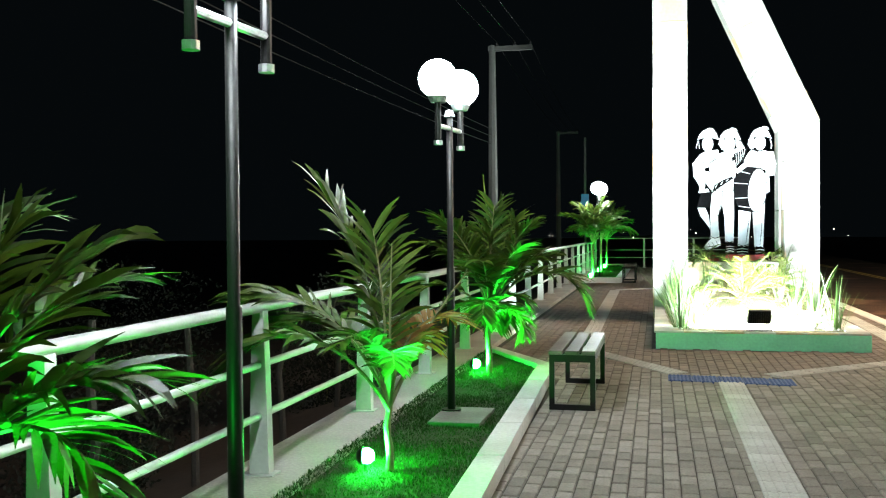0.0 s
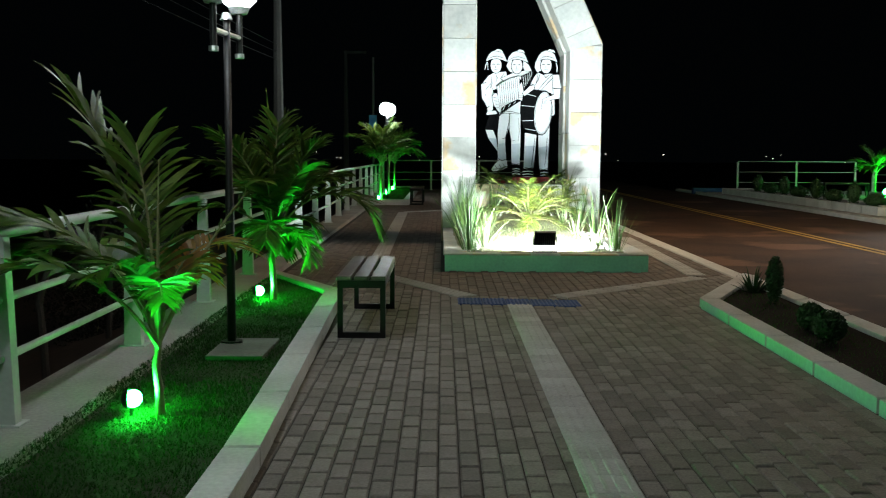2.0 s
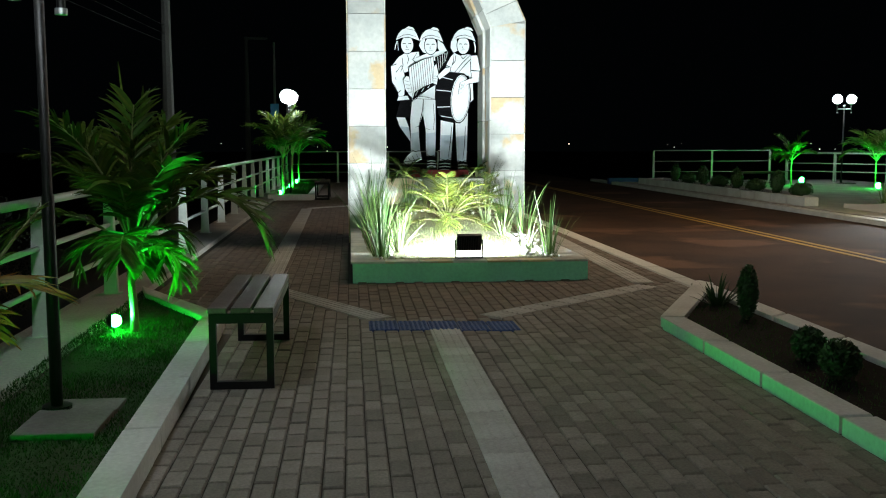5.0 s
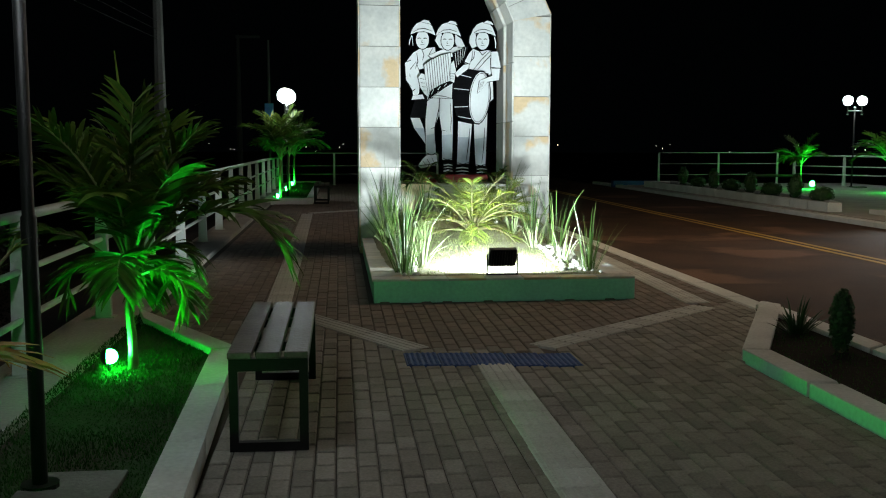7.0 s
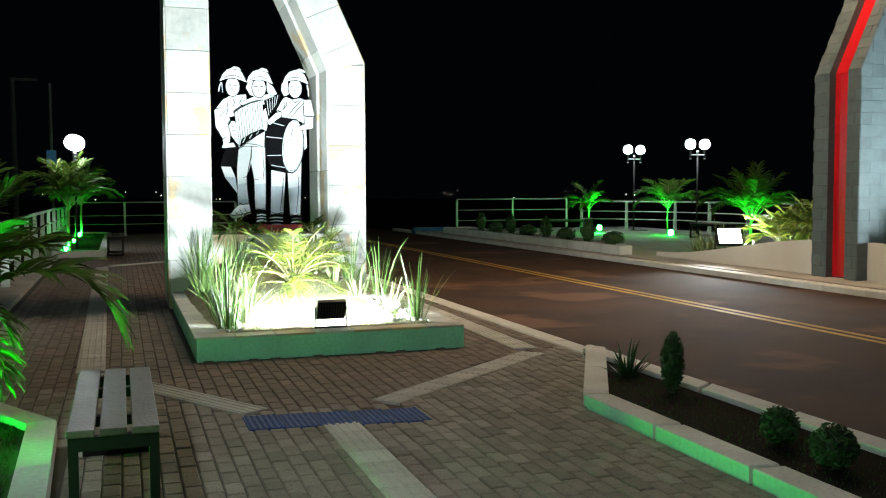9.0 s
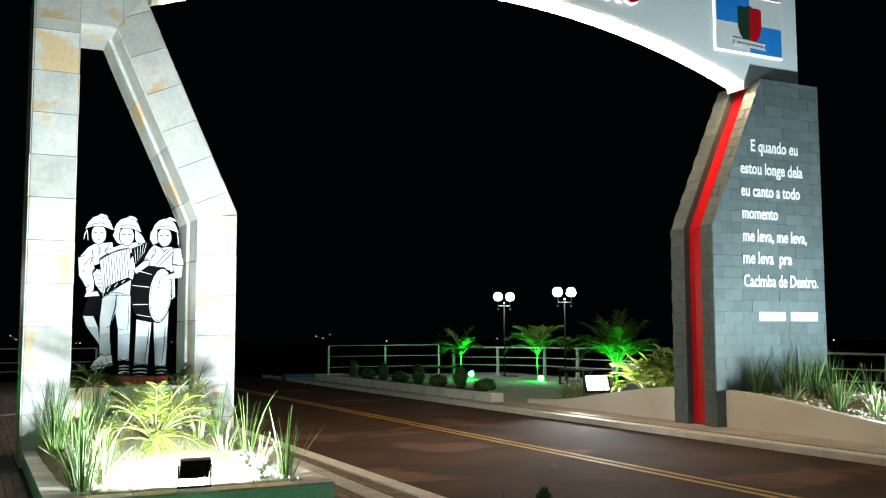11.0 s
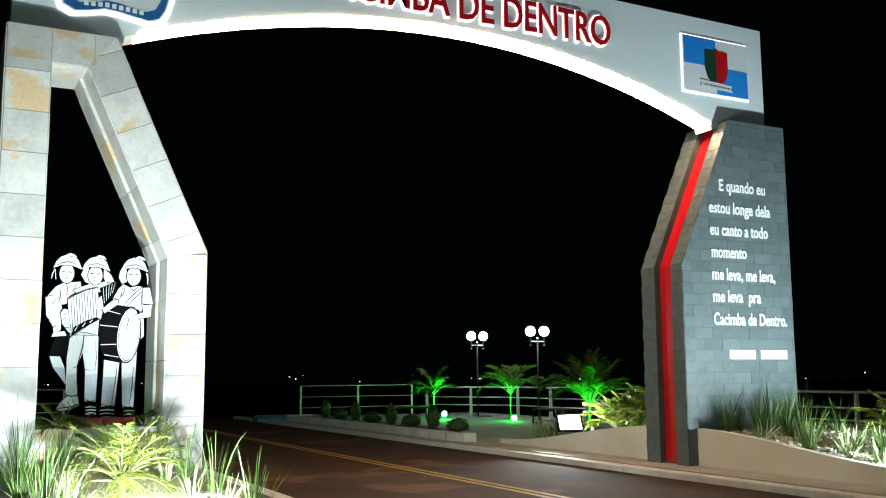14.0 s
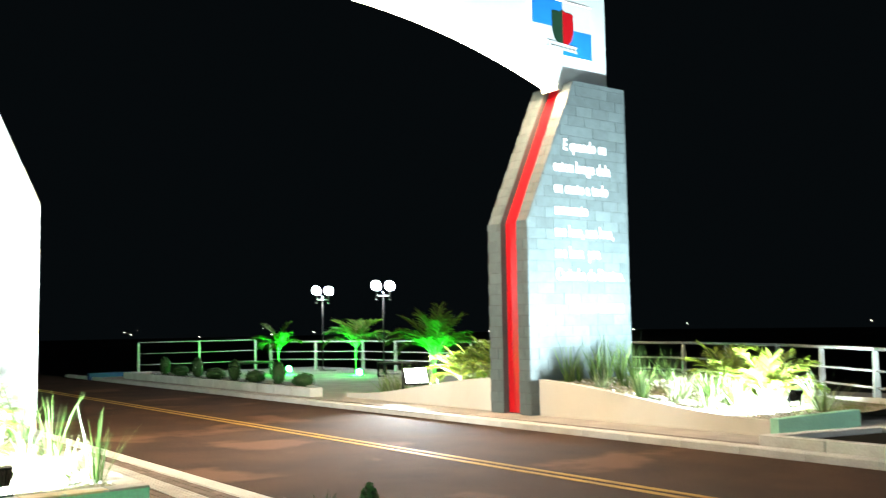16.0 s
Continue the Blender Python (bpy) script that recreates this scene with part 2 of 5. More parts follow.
# ---------------------------------------------------------------- mesh tools
class Geo:
    """Collects vertices, faces and slots of one mesh."""

    def __init__(self):
        self.v, self.f, self.s = [], [], []

    def add(self, verts, faces, slot=0):
        k = len(self.v)
        self.v += [tuple(p) for p in verts]
        self.f += [tuple(i + k for i in q) for q in faces]
        self.s += [slot] * len(faces)
        return self

    def box(self, x0, y0, z0, x1, y1, z1, slot=0, m=None):
        p = [Vector((x, y, z)) for z in (z0, z1) for x, y in ((x0, y0), (x1, y0), (x1, y1), (x0, y1))]
        p = [m @ q for q in p] if m else p
        return self.add(p, [(3, 2, 1, 0), (4, 5, 6, 7), (0, 1, 5, 4), (1, 2, 6, 5), (2, 3, 7, 6), (3, 0, 4, 7)], slot)

    def chamfered(self, x0, y0, z0, x1, y1, z1, c=0.006, slot=0):
        """A block with chamfered upper edges and no underside."""
        low = [(x0, y0, z0), (x1, y0, z0), (x1, y1, z0), (x0, y1, z0)]
        mid = [(x, y, z1 - c) for x, y, _ in low]
        top = [(x0 + c, y0 + c, z1), (x1 - c, y0 + c, z1), (x1 - c, y1 - c, z1), (x0 + c, y1 - c, z1)]
        faces = [(8, 9, 10, 11)]
        for i in range(4):
            j = (i + 1) % 4
            faces += [(i, j, 4 + j, 4 + i), (4 + i, 4 + j, 8 + j, 8 + i)]
        return self.add(low + mid + top, faces, slot)

    def prism(self, outline, place, depth, slot=0, side=None):
        """An outline in two dimensions, laid by place(u, v, d) and given depth."""
        n = len(outline)
        area = sum(outline[i][0] * outline[(i + 1) % n][1] - outline[(i + 1) % n][0] * outline[i][1] for i in range(n))
        if area < 0:
            outline = outline[::-1]
        verts = [place(u, v, 0) for u, v in outline] + [place(u, v, depth) for u, v in outline]
        self.add(verts, [tuple(range(n)), tuple(range(2 * n - 1, n - 1, -1))], slot)
        k = len(self.v) - 2 * n
        for i in range(n):
            j = (i + 1) % n
            self.f.append((k + j, k + i, k + n + i, k + n + j))
            self.s.append(slot if side is None else side)
        return self

    def tube(self, points, radii, sides=8, slot=0, caps=True):
        points = [Vector(p) for p in points]
        radii = radii if isinstance(radii, (list, tuple)) else [radii] * len(points)
        verts, faces = [], []
        for i, p in enumerate(points):
            d = (points[min(i + 1, len(points) - 1)] - points[max(i - 1, 0)]).normalized()
            a = d.orthogonal().normalized() if abs(d.z) > 0.9 else d.cross(Vector((0, 0, 1))).normalized()
            b = d.cross(a)
            for k in range(sides):
                w = 2 * math.pi * k / sides
                verts.append(p + radii[i] * (math.cos(w) * a + math.sin(w) * b))
        for i in range(len(points) - 1):
            for k in range(sides):
                j = (k + 1) % sides
                faces.append((i * sides + k, i * sides + j, (i + 1) * sides + j, (i + 1) * sides + k))
        if caps:
            faces += [tuple(range(sides - 1, -1, -1)), tuple(range((len(points) - 1) * sides, len(points) * sides))]
        return self.add(verts, faces, slot)

    def ball(self, c, r, rings=10, sides=16, slot=0, sz=1.0):
        verts = [(c[0], c[1], c[2] - r * sz)]
        for i in range(1, rings):
            w = math.pi * i / rings - math.pi / 2
            for k in range(sides):
                a = 2 * math.pi * k / sides
                verts.append((c[0] + r * math.cos(w) * math.cos(a), c[1] + r * math.cos(w) * math.sin(a), c[2] + r * sz * math.sin(w)))
        verts.append((c[0], c[1], c[2] + r * sz))
        faces, last = [], len(verts) - 1
        for k in range(sides):
            j = (k + 1) % sides
            faces += [(0, 1 + j, 1 + k), (last, last - sides + k, last - sides + j)]
            for i in range(rings - 2):
                a = 1 + i * sides
                faces.append((a + k, a + j, a + sides + j, a + sides + k))
        return self.add(verts, faces, slot)

    def ribbon(self, points, widths, across, slot=0):
        """A leaf: a strip along points that narrows as the widths say."""
        verts, faces = [], []
        for p, w in zip(points, widths):
            verts += [p - across * w, p + across * w]
        for i in range(len(points) - 1):
            faces.append((2 * i, 2 * i + 1, 2 * i + 3, 2 * i + 2))
        return self.add(verts, faces, slot)

    def mesh(self, name, mats, smooth=False):
        me = bpy.data.meshes.new(name)
        me.from_pydata(self.v, [], self.f)
        for m in mats if isinstance(mats, (list, tuple)) else [mats]:
            me.materials.append(m)
        me.polygons.foreach_set("material_index", self.s)
        if smooth:
            me.polygons.foreach_set("use_smooth", [True] * len(self.f))
        me.update()
        return me


def bevel(ob, width, segments=2):
    mod = ob.modifiers.new("bevel", "BEVEL")
    mod.width, mod.segments, mod.limit_method, mod.angle_limit = width, segments, "ANGLE", radians(40)
    return ob


def thing(name, m, label, category, group="", kind=""):
    ob = new(name)
    ob.matrix_world = m
    ob.empty_display_size = 0.1
    return tagged(ob, label, category, group, kind)


def part(name, geo, mats, parent=None, label="", smooth=False, round_edges=0.0):
    ob = new(name, geo.mesh(name, mats, smooth) if isinstance(geo, Geo) else geo)
    ob.parent = parent
    if label:
        tagged(ob, label)
    if round_edges:
        bevel(ob, round_edges)
    return ob


def solid(name, geo, mats, label, category="", kind="", smooth=False, round_edges=0.0, group=""):
    ob = tagged(part(name, geo, mats, None, "", smooth, round_edges), label, category, group, kind)
    return ob


def clip(poly, a, b):
    """Cuts a convex outline by the line a-b and keeps what is on its left."""
    def side(p):
        return (b[0] - a[0]) * (p[1] - a[1]) - (b[1] - a[1]) * (p[0] - a[0])
    out = []
    for i, p in enumerate(poly):
        q = poly[(i + 1) % len(poly)]
        sp, sq = side(p), side(q)
        if sp >= 0:
            out.append(p)
        if sp * sq < 0:
            t = sp / (sp - sq)
            out.append((p[0] + t * (q[0] - p[0]), p[1] + t * (q[1] - p[1])))
    return out


def tile_face(name, outline, place, w, h, mat, parent, bond=0.5, gap=0.009, thick=0.018, start=(0, 0), along=0.0, smallest=0.004):
    """Covers a convex outline (counter-clockwise) with single tiles, each cut to fit."""
    c, s = math.cos(along), math.sin(along)
    turned = [(c * u + s * v, -s * u + c * v) for u, v in outline]
    us, vs = [p[0] for p in turned], [p[1] for p in turned]
    row = 0
    v = start[1] + h * math.floor((min(vs) - start[1]) / h)
    while v < max(vs):
        u = start[0] + w * math.floor((min(us) - start[0]) / w) - w + (row % 2) * bond * w
        while u < max(us):
            rect = [(u + gap / 2, v + gap / 2), (u + w - gap / 2, v + gap / 2), (u + w - gap / 2, v + h - gap / 2), (u + gap / 2, v + h - gap / 2)]
            for i in range(len(turned)):
                if rect:
                    rect = clip(rect, turned[i], turned[(i + 1) % len(turned)])
            if len(rect) > 2:
                area = 0.5 * abs(sum(rect[i][0] * rect[(i + 1) % len(rect)][1] - rect[(i + 1) % len(rect)][0] * rect[i][1] for i in range(len(rect))))
                if area > smallest:
                    back = [(c * p - s * q, s * p + c * q) for p, q in rect]
                    t = thick + random.uniform(-0.003, 0.003)
                    part(name, Geo().prism(back, lambda a, b, d: place(a, b, d), t), mat, parent)
            u += w
        v += h
        row += 1


def writing(text, m, width, mat, parent, name, depth=0.012, offset=0.0, height=None):
    """Letters in the built-in font, scaled to a width and, where given, a height of the capitals."""
    data = bpy.data.curves.new(name, "FONT")
    data.body, data.extrude, data.offset = text, 0.02, offset
    data.resolution_u = 3
    ob = bpy.data.objects.new(name, data)
    scene.collection.objects.link(ob)
    me = bpy.data.meshes.new_from_object(ob.evaluated_get(bpy.context.evaluated_depsgraph_get()))
    bpy.data.objects.remove(ob)
    xs = [v.co.x for v in me.vertices]
    sx = width / (max(xs) - min(xs))
    sy = (height / 0.69) if height else sx
    me.transform(m @ Matrix.Diagonal((sx, sy, depth / 0.04, 1)) @ Matrix.Translation((-min(xs), 0, 0.02)))
    me.materials.clear()
    me.materials.append(mat)
    return part(name, me, mat, parent)


# ---------------------------------------------------------------- ground and road
def ground():
    xs = [-1800, -900, -400, -180, -90, -50] + [-30 + 1.0 * i for i in range(28)] + [-2.6, 22, 23, 25, 28, 33, 45, 80, 160, 400, 900, 1800]
    ys = [-1800, -800, -300, -100, -40, -20, -10] + [-5 + 1.2 * i for i in range(45)] + [55, 70, 100, 180, 400, 900, 1800]
    g = Geo()
    verts = []
    for y in ys:
        for x in xs:
            if -2.7 < x < 22.5:
                z = -0.42
            else:
                off = -2.6 - x if x < 0 else x - 22
                z = -0.42 - 2.2 * (1 - math.exp(-off / 6.0)) - 6 * (1 - math.exp(-off / 120.0))
                z += 0.22 * noise.noise(Vector((x * 0.45, y * 0.45, 0))) * min(1, off)
            if y > 50:
                z -= 0.6 + 4 * (1 - math.exp(-(y - 50) / 120.0))
            verts.append((x, y, z))
    w = len(xs)
    g.add(verts, [(j * w + i, j * w + i + 1, (j + 1) * w + i + 1, (j + 1) * w + i) for j in range(len(ys) - 1) for i in range(w - 1)])
    solid("ground", g, EARTH, "dark reddish dry earth sloping away from the fence", "ground", "structure", smooth=True)


ground()
solid("road", Geo().box(3.95, -30, -0.4, 10.6, 120, -0.1), ASPHALT, "dark asphalt road with a worn patched surface", "road", "structure")
for x in (7.36, 7.56):
    solid("road_marking", Geo().box(x, -30, -0.0995, x + 0.1, 120, -0.096), YELLOW, "worn yellow line painted along the asphalt road", "road marking", "structure")
solid("pavement_bed", Geo().box(-2.5, -6, -0.4, 3.72, 44, -0.016), MORTAR, "sandy bedding under the concrete pavers", "pavement", "structure")
solid("pavement_right", Geo().box(11.4, -6, -0.4, 21.0, 42, -0.004), CONCRETE, "pale concrete forecourt beside the road", "pavement", "structure")


def kerb_stones(name, x0, x1, y0, y1, z0, z1, step, mat, label):
    holder = thing(name, pose(0, 0, 0), label, "kerb", kind="structure")
    me = Geo().chamfered(x0, 0.004, z0, x1, step - 0.004, z1, 0.015).mesh("kerb_stone", mat)
    for i in range(int((y1 - y0) / step)):
        part("kerb_stone", me, mat, holder).location.y = y0 + i * step
    return holder


kerb_stones("road_kerb", 3.72, 3.95, -4, 44, -0.3, 0.0, 1.0, KERB, "pale whitewashed kerb stones along the road")
kerb_stones("road_kerb_far", 10.6, 10.84, -4, 44, -0.3, 0.01, 1.0, KERB, "pale kerb stones on the far side of the road")
solid("sidewalk", Geo().box(10.84, -5, -0.3, 11.05, 42, -0.03).box(11.05, -5, -0.3, 11.42, 42, 0.0), CONCRETE, "narrow pale concrete sidewalk with a gutter joint", "pavement", "structure")


# ---------------------------------------------------------------- guide tiles
def guide_tile_mesh():
    g = Geo().chamfered(-0.124, -0.122, -0.02, 0.124, 0.122, 0.006, 0.004)
    for i in range(4):
        x = -0.09 + 0.06 * i
        g.chamfered(x - 0.012, -0.118, 0.006, x + 0.012, 0.118, 0.011, 0.004)
    return g.mesh("guide_tile", GUIDE)


def warning_tile_mesh():
    g = Geo().chamfered(-0.124, -0.1, -0.02, 0.124, 0.1, 0.005, 0.004)
    for i in range(6):
        for j in range(5):
            x, y = -0.1 + 0.04 * i, -0.08 + 0.04 * j
            g.chamfered(x - 0.012, y - 0.012, 0.005, x + 0.012, y + 0.012, 0.011, 0.005)
    return g.mesh("warning_tile", BLUE_TILE)


GUIDE_ME = guide_tile_mesh()
guide = thing("tactile_guide_strip", pose(0, 0, 0), "pale ribbed cement guide tiles let into the pavers", "guide strip", kind="structure")


def guide_run(a, b):
    d = Vector(b) - Vector(a)
    count = max(1, round(d.length / 0.25))
    turn = math.degrees(math.atan2(-d.x, d.y))
    for i in range(count):
        p = Vector(a) + d * ((i + 0.5) / count)
        part("guide_tile", GUIDE_ME, GUIDE, guide).matrix_local = pose(p.x, p.y, random.uniform(-0.001, 0.001), 0, 0, turn)


guide_run((0.835, -5.85), (0.835, 10.15))
guide_run((0.32, 10.72), (-0.8, 12.62))
guide_run((-0.86, 12.75), (-0.98, 25.4))
guide_run((-0.9, 25.6), (0.6, 26.9))
guide_run((1.3, 10.72), (3.27, 12.4))
guide_run((3.3, 12.62), (3.42, 18.2))
warn = thing("tactile_warning_mat", pose(0, 0, 0), "blue studded warning tiles laid across the path", "warning tiles", kind="structure")
WARN_ME = warning_tile_mesh()
for i in range(5):
    for j in range(2):
        part("warning_tile", WARN_ME, BLUE_TILE, warn).matrix_local = pose(0.335 + 0.252 * i, 10.27 - 0.03 * i + 0.2 * j, 0)


# ---------------------------------------------------------------- raised beds
def raised_bed(name, outline, width, height, fill_z, label, face_mat=None, fill=SOIL, step=1.0, skip=()):
    """A bed inside kerb blocks that follow the outline (counter-clockwise)."""
    holder = thing(name, pose(0, 0, 0), label, "flower bed", kind="structure")
    n = len(outline)
    pts = [Vector(p) for p in outline]
    inner = []
    for i in range(n):
        d0, d1 = (pts[i] - pts[i - 1]).normalized(), (pts[(i + 1) % n] - pts[i]).normalized()
        n0, n1 = Vector((-d0.y, d0.x)), Vector((-d1.y, d1.x))
        s = (n0 + n1).normalized()
        inner.append(pts[i] + s * (width / max(0.35, s.dot(n0))))
    for i in range(n):
        if i in skip:
            continue
        a, b, c, d = pts[i], pts[(i + 1) % n], inner[(i + 1) % n], inner[i]
        count = max(1, round((b - a).length / step))
        for k in range(count):
            t0, t1 = k / count + 0.0012, (k + 1) / count - 0.0012
            q = [a.lerp(b, t0), a.lerp(b, t1), d.lerp(c, t1), d.lerp(c, t0)]
            mid = sum(q, Vector((0, 0))) / 4
            top = [p + (mid - p).normalized() * 0.012 for p in q]
            z = height + random.uniform(-0.002, 0.002)
            verts = [(*p, -0.05) for p in q] + [(*p, z - 0.008) for p in q] + [(*p, z) for p in top]
            faces, slots = [(8, 9, 10, 11)], [0]
            for e in range(4):
                f = (e + 1) % 4
                faces += [(e, f, 4 + f, 4 + e), (4 + e, 4 + f, 8 + f, 8 + e)]
                slots += [1 if e == 0 and face_mat else 0, 0]
            g = Geo().add(verts, faces)
            g.s = slots
            part("kerb_block", g, [KERB, face_mat or KERB], holder)
    g = Geo()
    g.add([(*p, fill_z) for p in inner], [tuple(range(n))])
    part("bed_soil", g, fill, holder, "dark soil" if fill is SOIL else "short turf")
    return holder


raised_bed("palm_bed", [(-2.05, -4), (-0.83, -4), (-0.84, 5.0), (-1.0, 10.42), (-2.05, 12.2)], 0.18, 0.11, 0.06, "raised turf bed with white kerb beside the fence", None, TURF, skip=(4,))
raised_bed("palm_bed_far", [(-2.2, 29.0), (-0.95, 29.0), (-0.95, 41.0), (-2.2, 41.0)], 0.17, 0.16, 0.08, "far raised turf bed with white kerb beside the fence", None, TURF)
raised_bed("road_bed", [(2.67, -4), (3.8, -4), (3.8, 12.18), (3.74, 12.18), (2.67, 10.12)], 0.19, 0.085, 0.045, "raised bed with mint green kerb between path and road", MINT)
solid("blue_kerb", Geo().box(10.5, 40.5, -0.1, 12.1, 40.8, 0.16), BLUE_TILE, "short blue painted kerb beside the far fence", "kerb", "structure", round_edges=0.015)
raised_bed("road_bed_far", [(11.2, 25.0), (11.55, 25.0), (12.35, 27.5), (12.35, 38.8), (11.2, 38.8)], 0.2, 0.22, 0.14, "raised bed with pale kerb across the road", KERB)
raised_bed("road_bed_corner", [(10.95, 1.0), (13.2, 1.0), (13.2, 11.4), (10.95, 11.9)], 0.2, 0.14, 0.06, "raised bed with pale kerb at the road corner", KERB)
solid("fence_footing", Geo().box(-2.5, -6, -0.5, -2.045, 42, 0.05).box(-2.66, -6, -0.7, -2.56, 42, 0.0), CONCRETE, "pale concrete footing under the white fence", "footing", "structure", round_edges=0.01)


# ---------------------------------------------------------------- the stone gateway
Y0, Y1 = 17.35, 18.52


def front(u, v, d):
    return (u, Y0 - d, v)


gate = thing("stone_gateway", pose(0, 0, 0), "tall gateway clad in pale stone tiles with a slanted limb", "gateway")
col = [(0.05, 0), (0.61, 0), (0.61, 5.95), (0.05, 5.95)]
beam = [(0.05, 5.95), (1.1, 5.95), (1.45, 6.42), (0.05, 6.42)]
slant = [(1.1, 5.95), (2.27, 3.34), (2.79, 3.44), (1.45, 6.42)]
leg = [(2.27, 0), (2.79, 0), (2.79, 3.44), (2.27, 3.34)]


def ccw(p):
    a = sum(p[i][0] * p[(i + 1) % len(p)][1] - p[(i + 1) % len(p)][0] * p[i][1] for i in range(len(p)))
    return p if a > 0 else p[::-1]


core = Geo()
for shape in (col, beam, slant, leg):
    core.prism(shape, lambda u, v, d: (u, Y0 + d, v), Y1 - Y0)
part("core", core, STONE_CORE, gate)
tile_face("stone_tile", ccw(col), front, 0.56, 0.57, STONE, gate, 0, start=(0.05, 0.1))
tile_face("stone_tile", ccw(beam), front, 0.56, 0.6, STONE, gate, 0, start=(0.05, 5.94))
tilt = math.atan2(-(3.34 - 5.95), -(2.27 - 1.1)) - math.pi / 2
tile_face("stone_tile", ccw(slant), front, 0.8, 0.55, STONE, gate, 0, along=tilt, start=(-3, 0.13))
tile_face("stone_tile", ccw(leg), front, 0.6, 0.57, STONE, gate, 0, start=(2.25, -0.02))
# the faces that look into the opening: two bands of tiles with a shallow step between them
for y0, y1, d in ((Y0, 17.9, 0.02), (17.9, Y1, 0.06)):
    tile_face("stone_tile", [(y0, 0), (y1, 0), (y1, 3.34), (y0, 3.34)], lambda u, v, e: (2.27 - e, u, v), 0.62, 0.85, STONE, gate, 0, start=(y0, 0.2), thick=d)
    run = math.hypot(2.27 - 1.1, 5.95 - 3.34)
    ux, uz = (1.1 - 2.27) / run, (5.95 - 3.34) / run
    tile_face("stone_tile", [(y0, 0), (y1, 0), (y1, run), (y0, run)],
              lambda u, v, e: (2.27 + ux * v - uz * e, u, 3.34 + uz * v + ux * e), 0.62, 0.8, STONE, gate, 0, start=(y0, 0.3), thick=d)
tile_face("stone_tile", [(Y0, 0), (Y1, 0), (Y1, 6.42), (Y0, 6.42)], lambda u, v, e: (0.05 - e, u, v), 0.59, 0.57, STONE, gate, 0, start=(Y0, 0.1))
run = math.hypot(1.45 - 2.79, 6.42 - 3.44)
ox, oz = (1.45 - 2.79) / run, (6.42 - 3.44) / run
tile_face("stone_tile", [(Y0, 0), (Y1, 0), (Y1, run), (Y0, run)], lambda u, v, e: (2.79 + ox * v + oz * e, u, 3.44 + oz * v - ox * e), 0.59, 0.55, STONE, gate, 0, start=(Y0, 0))
tile_face("stone_tile", [(Y0, 0), (Y1, 0), (Y1, 3.44), (Y0, 3.44)], lambda u, v, e: (2.79 + e, u, v), 0.59, 0.57, STONE, gate, 0, start=(Y0, 0))
tile_face("stone_tile", [(0.61, Y0), (1.1, Y0), (1.1, Y1), (0.61, Y1)], lambda u, v, e: (u, v, 5.95 - e), 0.5, 0.6, STONE, gate, 0, start=(0.61, Y0))
tile_face("stone_tile", [(Y0, 0), (Y1, 0), (Y1, 5.95), (Y0, 5.95)], lambda u, v, e: (0.61 + e, u, v), 0.6, 0.57, STONE, gate, 0, start=(Y0, 0.1))
solid("gateway_plinth", Geo().box(0.61, 17.45, 0, 2.25, 18.5, 1.0), STONE, "low pale stone plinth between the gateway limbs", "plinth", round_edges=0.015)

# ---------------------------------------------------------------- the slate pillar
pillar = thing("slate_pillar", pose(0, 0, 0), "tall grey slate pillar with a red channel and white lettering", "pillar")
P = [(11.65, 0), (14.46, 0), (14.46, 6.6), (12.97, 6.6), (11.65, 3.7)]
CH0, CH1, CHD = 17.66, 18.13, 0.15
core = Geo().prism(P, lambda u, v, d: (u, Y0 + d, v), CH0 - Y0).prism(P, lambda u, v, d: (u, CH1 + d, v), Y1 - CH1)
inner = [(11.65 + CHD, 0), (14.46, 0), (14.46, 6.6), (12.97 + CHD, 6.6), (11.65 + CHD, 3.7)]
core.prism(inner, lambda u, v, d: (u, CH0 + d, v), CH1 - CH0)
part("core", core, SLATE_CORE, pillar)
part("red_panel", Geo().prism([(11.65 + CHD - 0.02, 0.02), (11.65 + CHD, 0.02), (11.65 + CHD, 3.7), (12.97 + CHD, 6.59), (12.95 + CHD, 6.59), (11.63 + CHD, 3.7)],
     lambda u, v, d: (u, CH0 + 0.004 + d, v), CH1 - CH0 - 0.008), RED, pillar, "glossy red panel in the channel")
tile_face("slate_tile", P, front, 0.46, 0.21, SLATE, pillar, 0.5, start=(11.65, 0), thick=0.01, gap=0.005, smallest=0.006)
run = math.hypot(12.97 - 11.65, 6.6 - 3.7)
sx, sz = (12.97 - 11.65) / run, (6.6 - 3.7) / run
for y0, y1 in ((Y0, CH0), (CH1, Y1)):
    tile_face("slate_tile", [(y0, 0), (y1, 0), (y1, 3.7), (y0, 3.7)], lambda u, v, e: (11.65 - e, u, v), 0.46, 0.21, SLATE, pillar, 0.5, start=(y0 - 0.1, 0), thick=0.01, smallest=0.01)
    tile_face("slate_tile", [(y0, 0), (y1, 0), (y1, run), (y0, run)], lambda u, v, e: (11.65 + sx * v - sz * e, u, 3.7 + sz * v + sx * e), 0.46, 0.21, SLATE, pillar, 0.5,
              start=(y0 - 0.1, 0), thick=0.01, smallest=0.01)
LINES = [("E quando eu", 12.64, 13.84, 5.16), ("estou longe dela", 12.36, 13.95, 4.72), ("eu canto a todo", 12.36, 13.86, 4.29), ("momento", 12.37, 13.27, 3.86),
         ("me leva, me leva,", 12.37, 14.0, 3.43), ("me leva  pra", 12.36, 13.59, 3.01), ("Cacimba de Dentro.", 12.36, 14.26, 2.575)]
for text, x0, x1, z in LINES:
    writing(text, pose(x0, Y0 - 0.014, z, 90), x1 - x0, LETTER, pillar, "lettering", 0.02, 0.013, height=0.225)
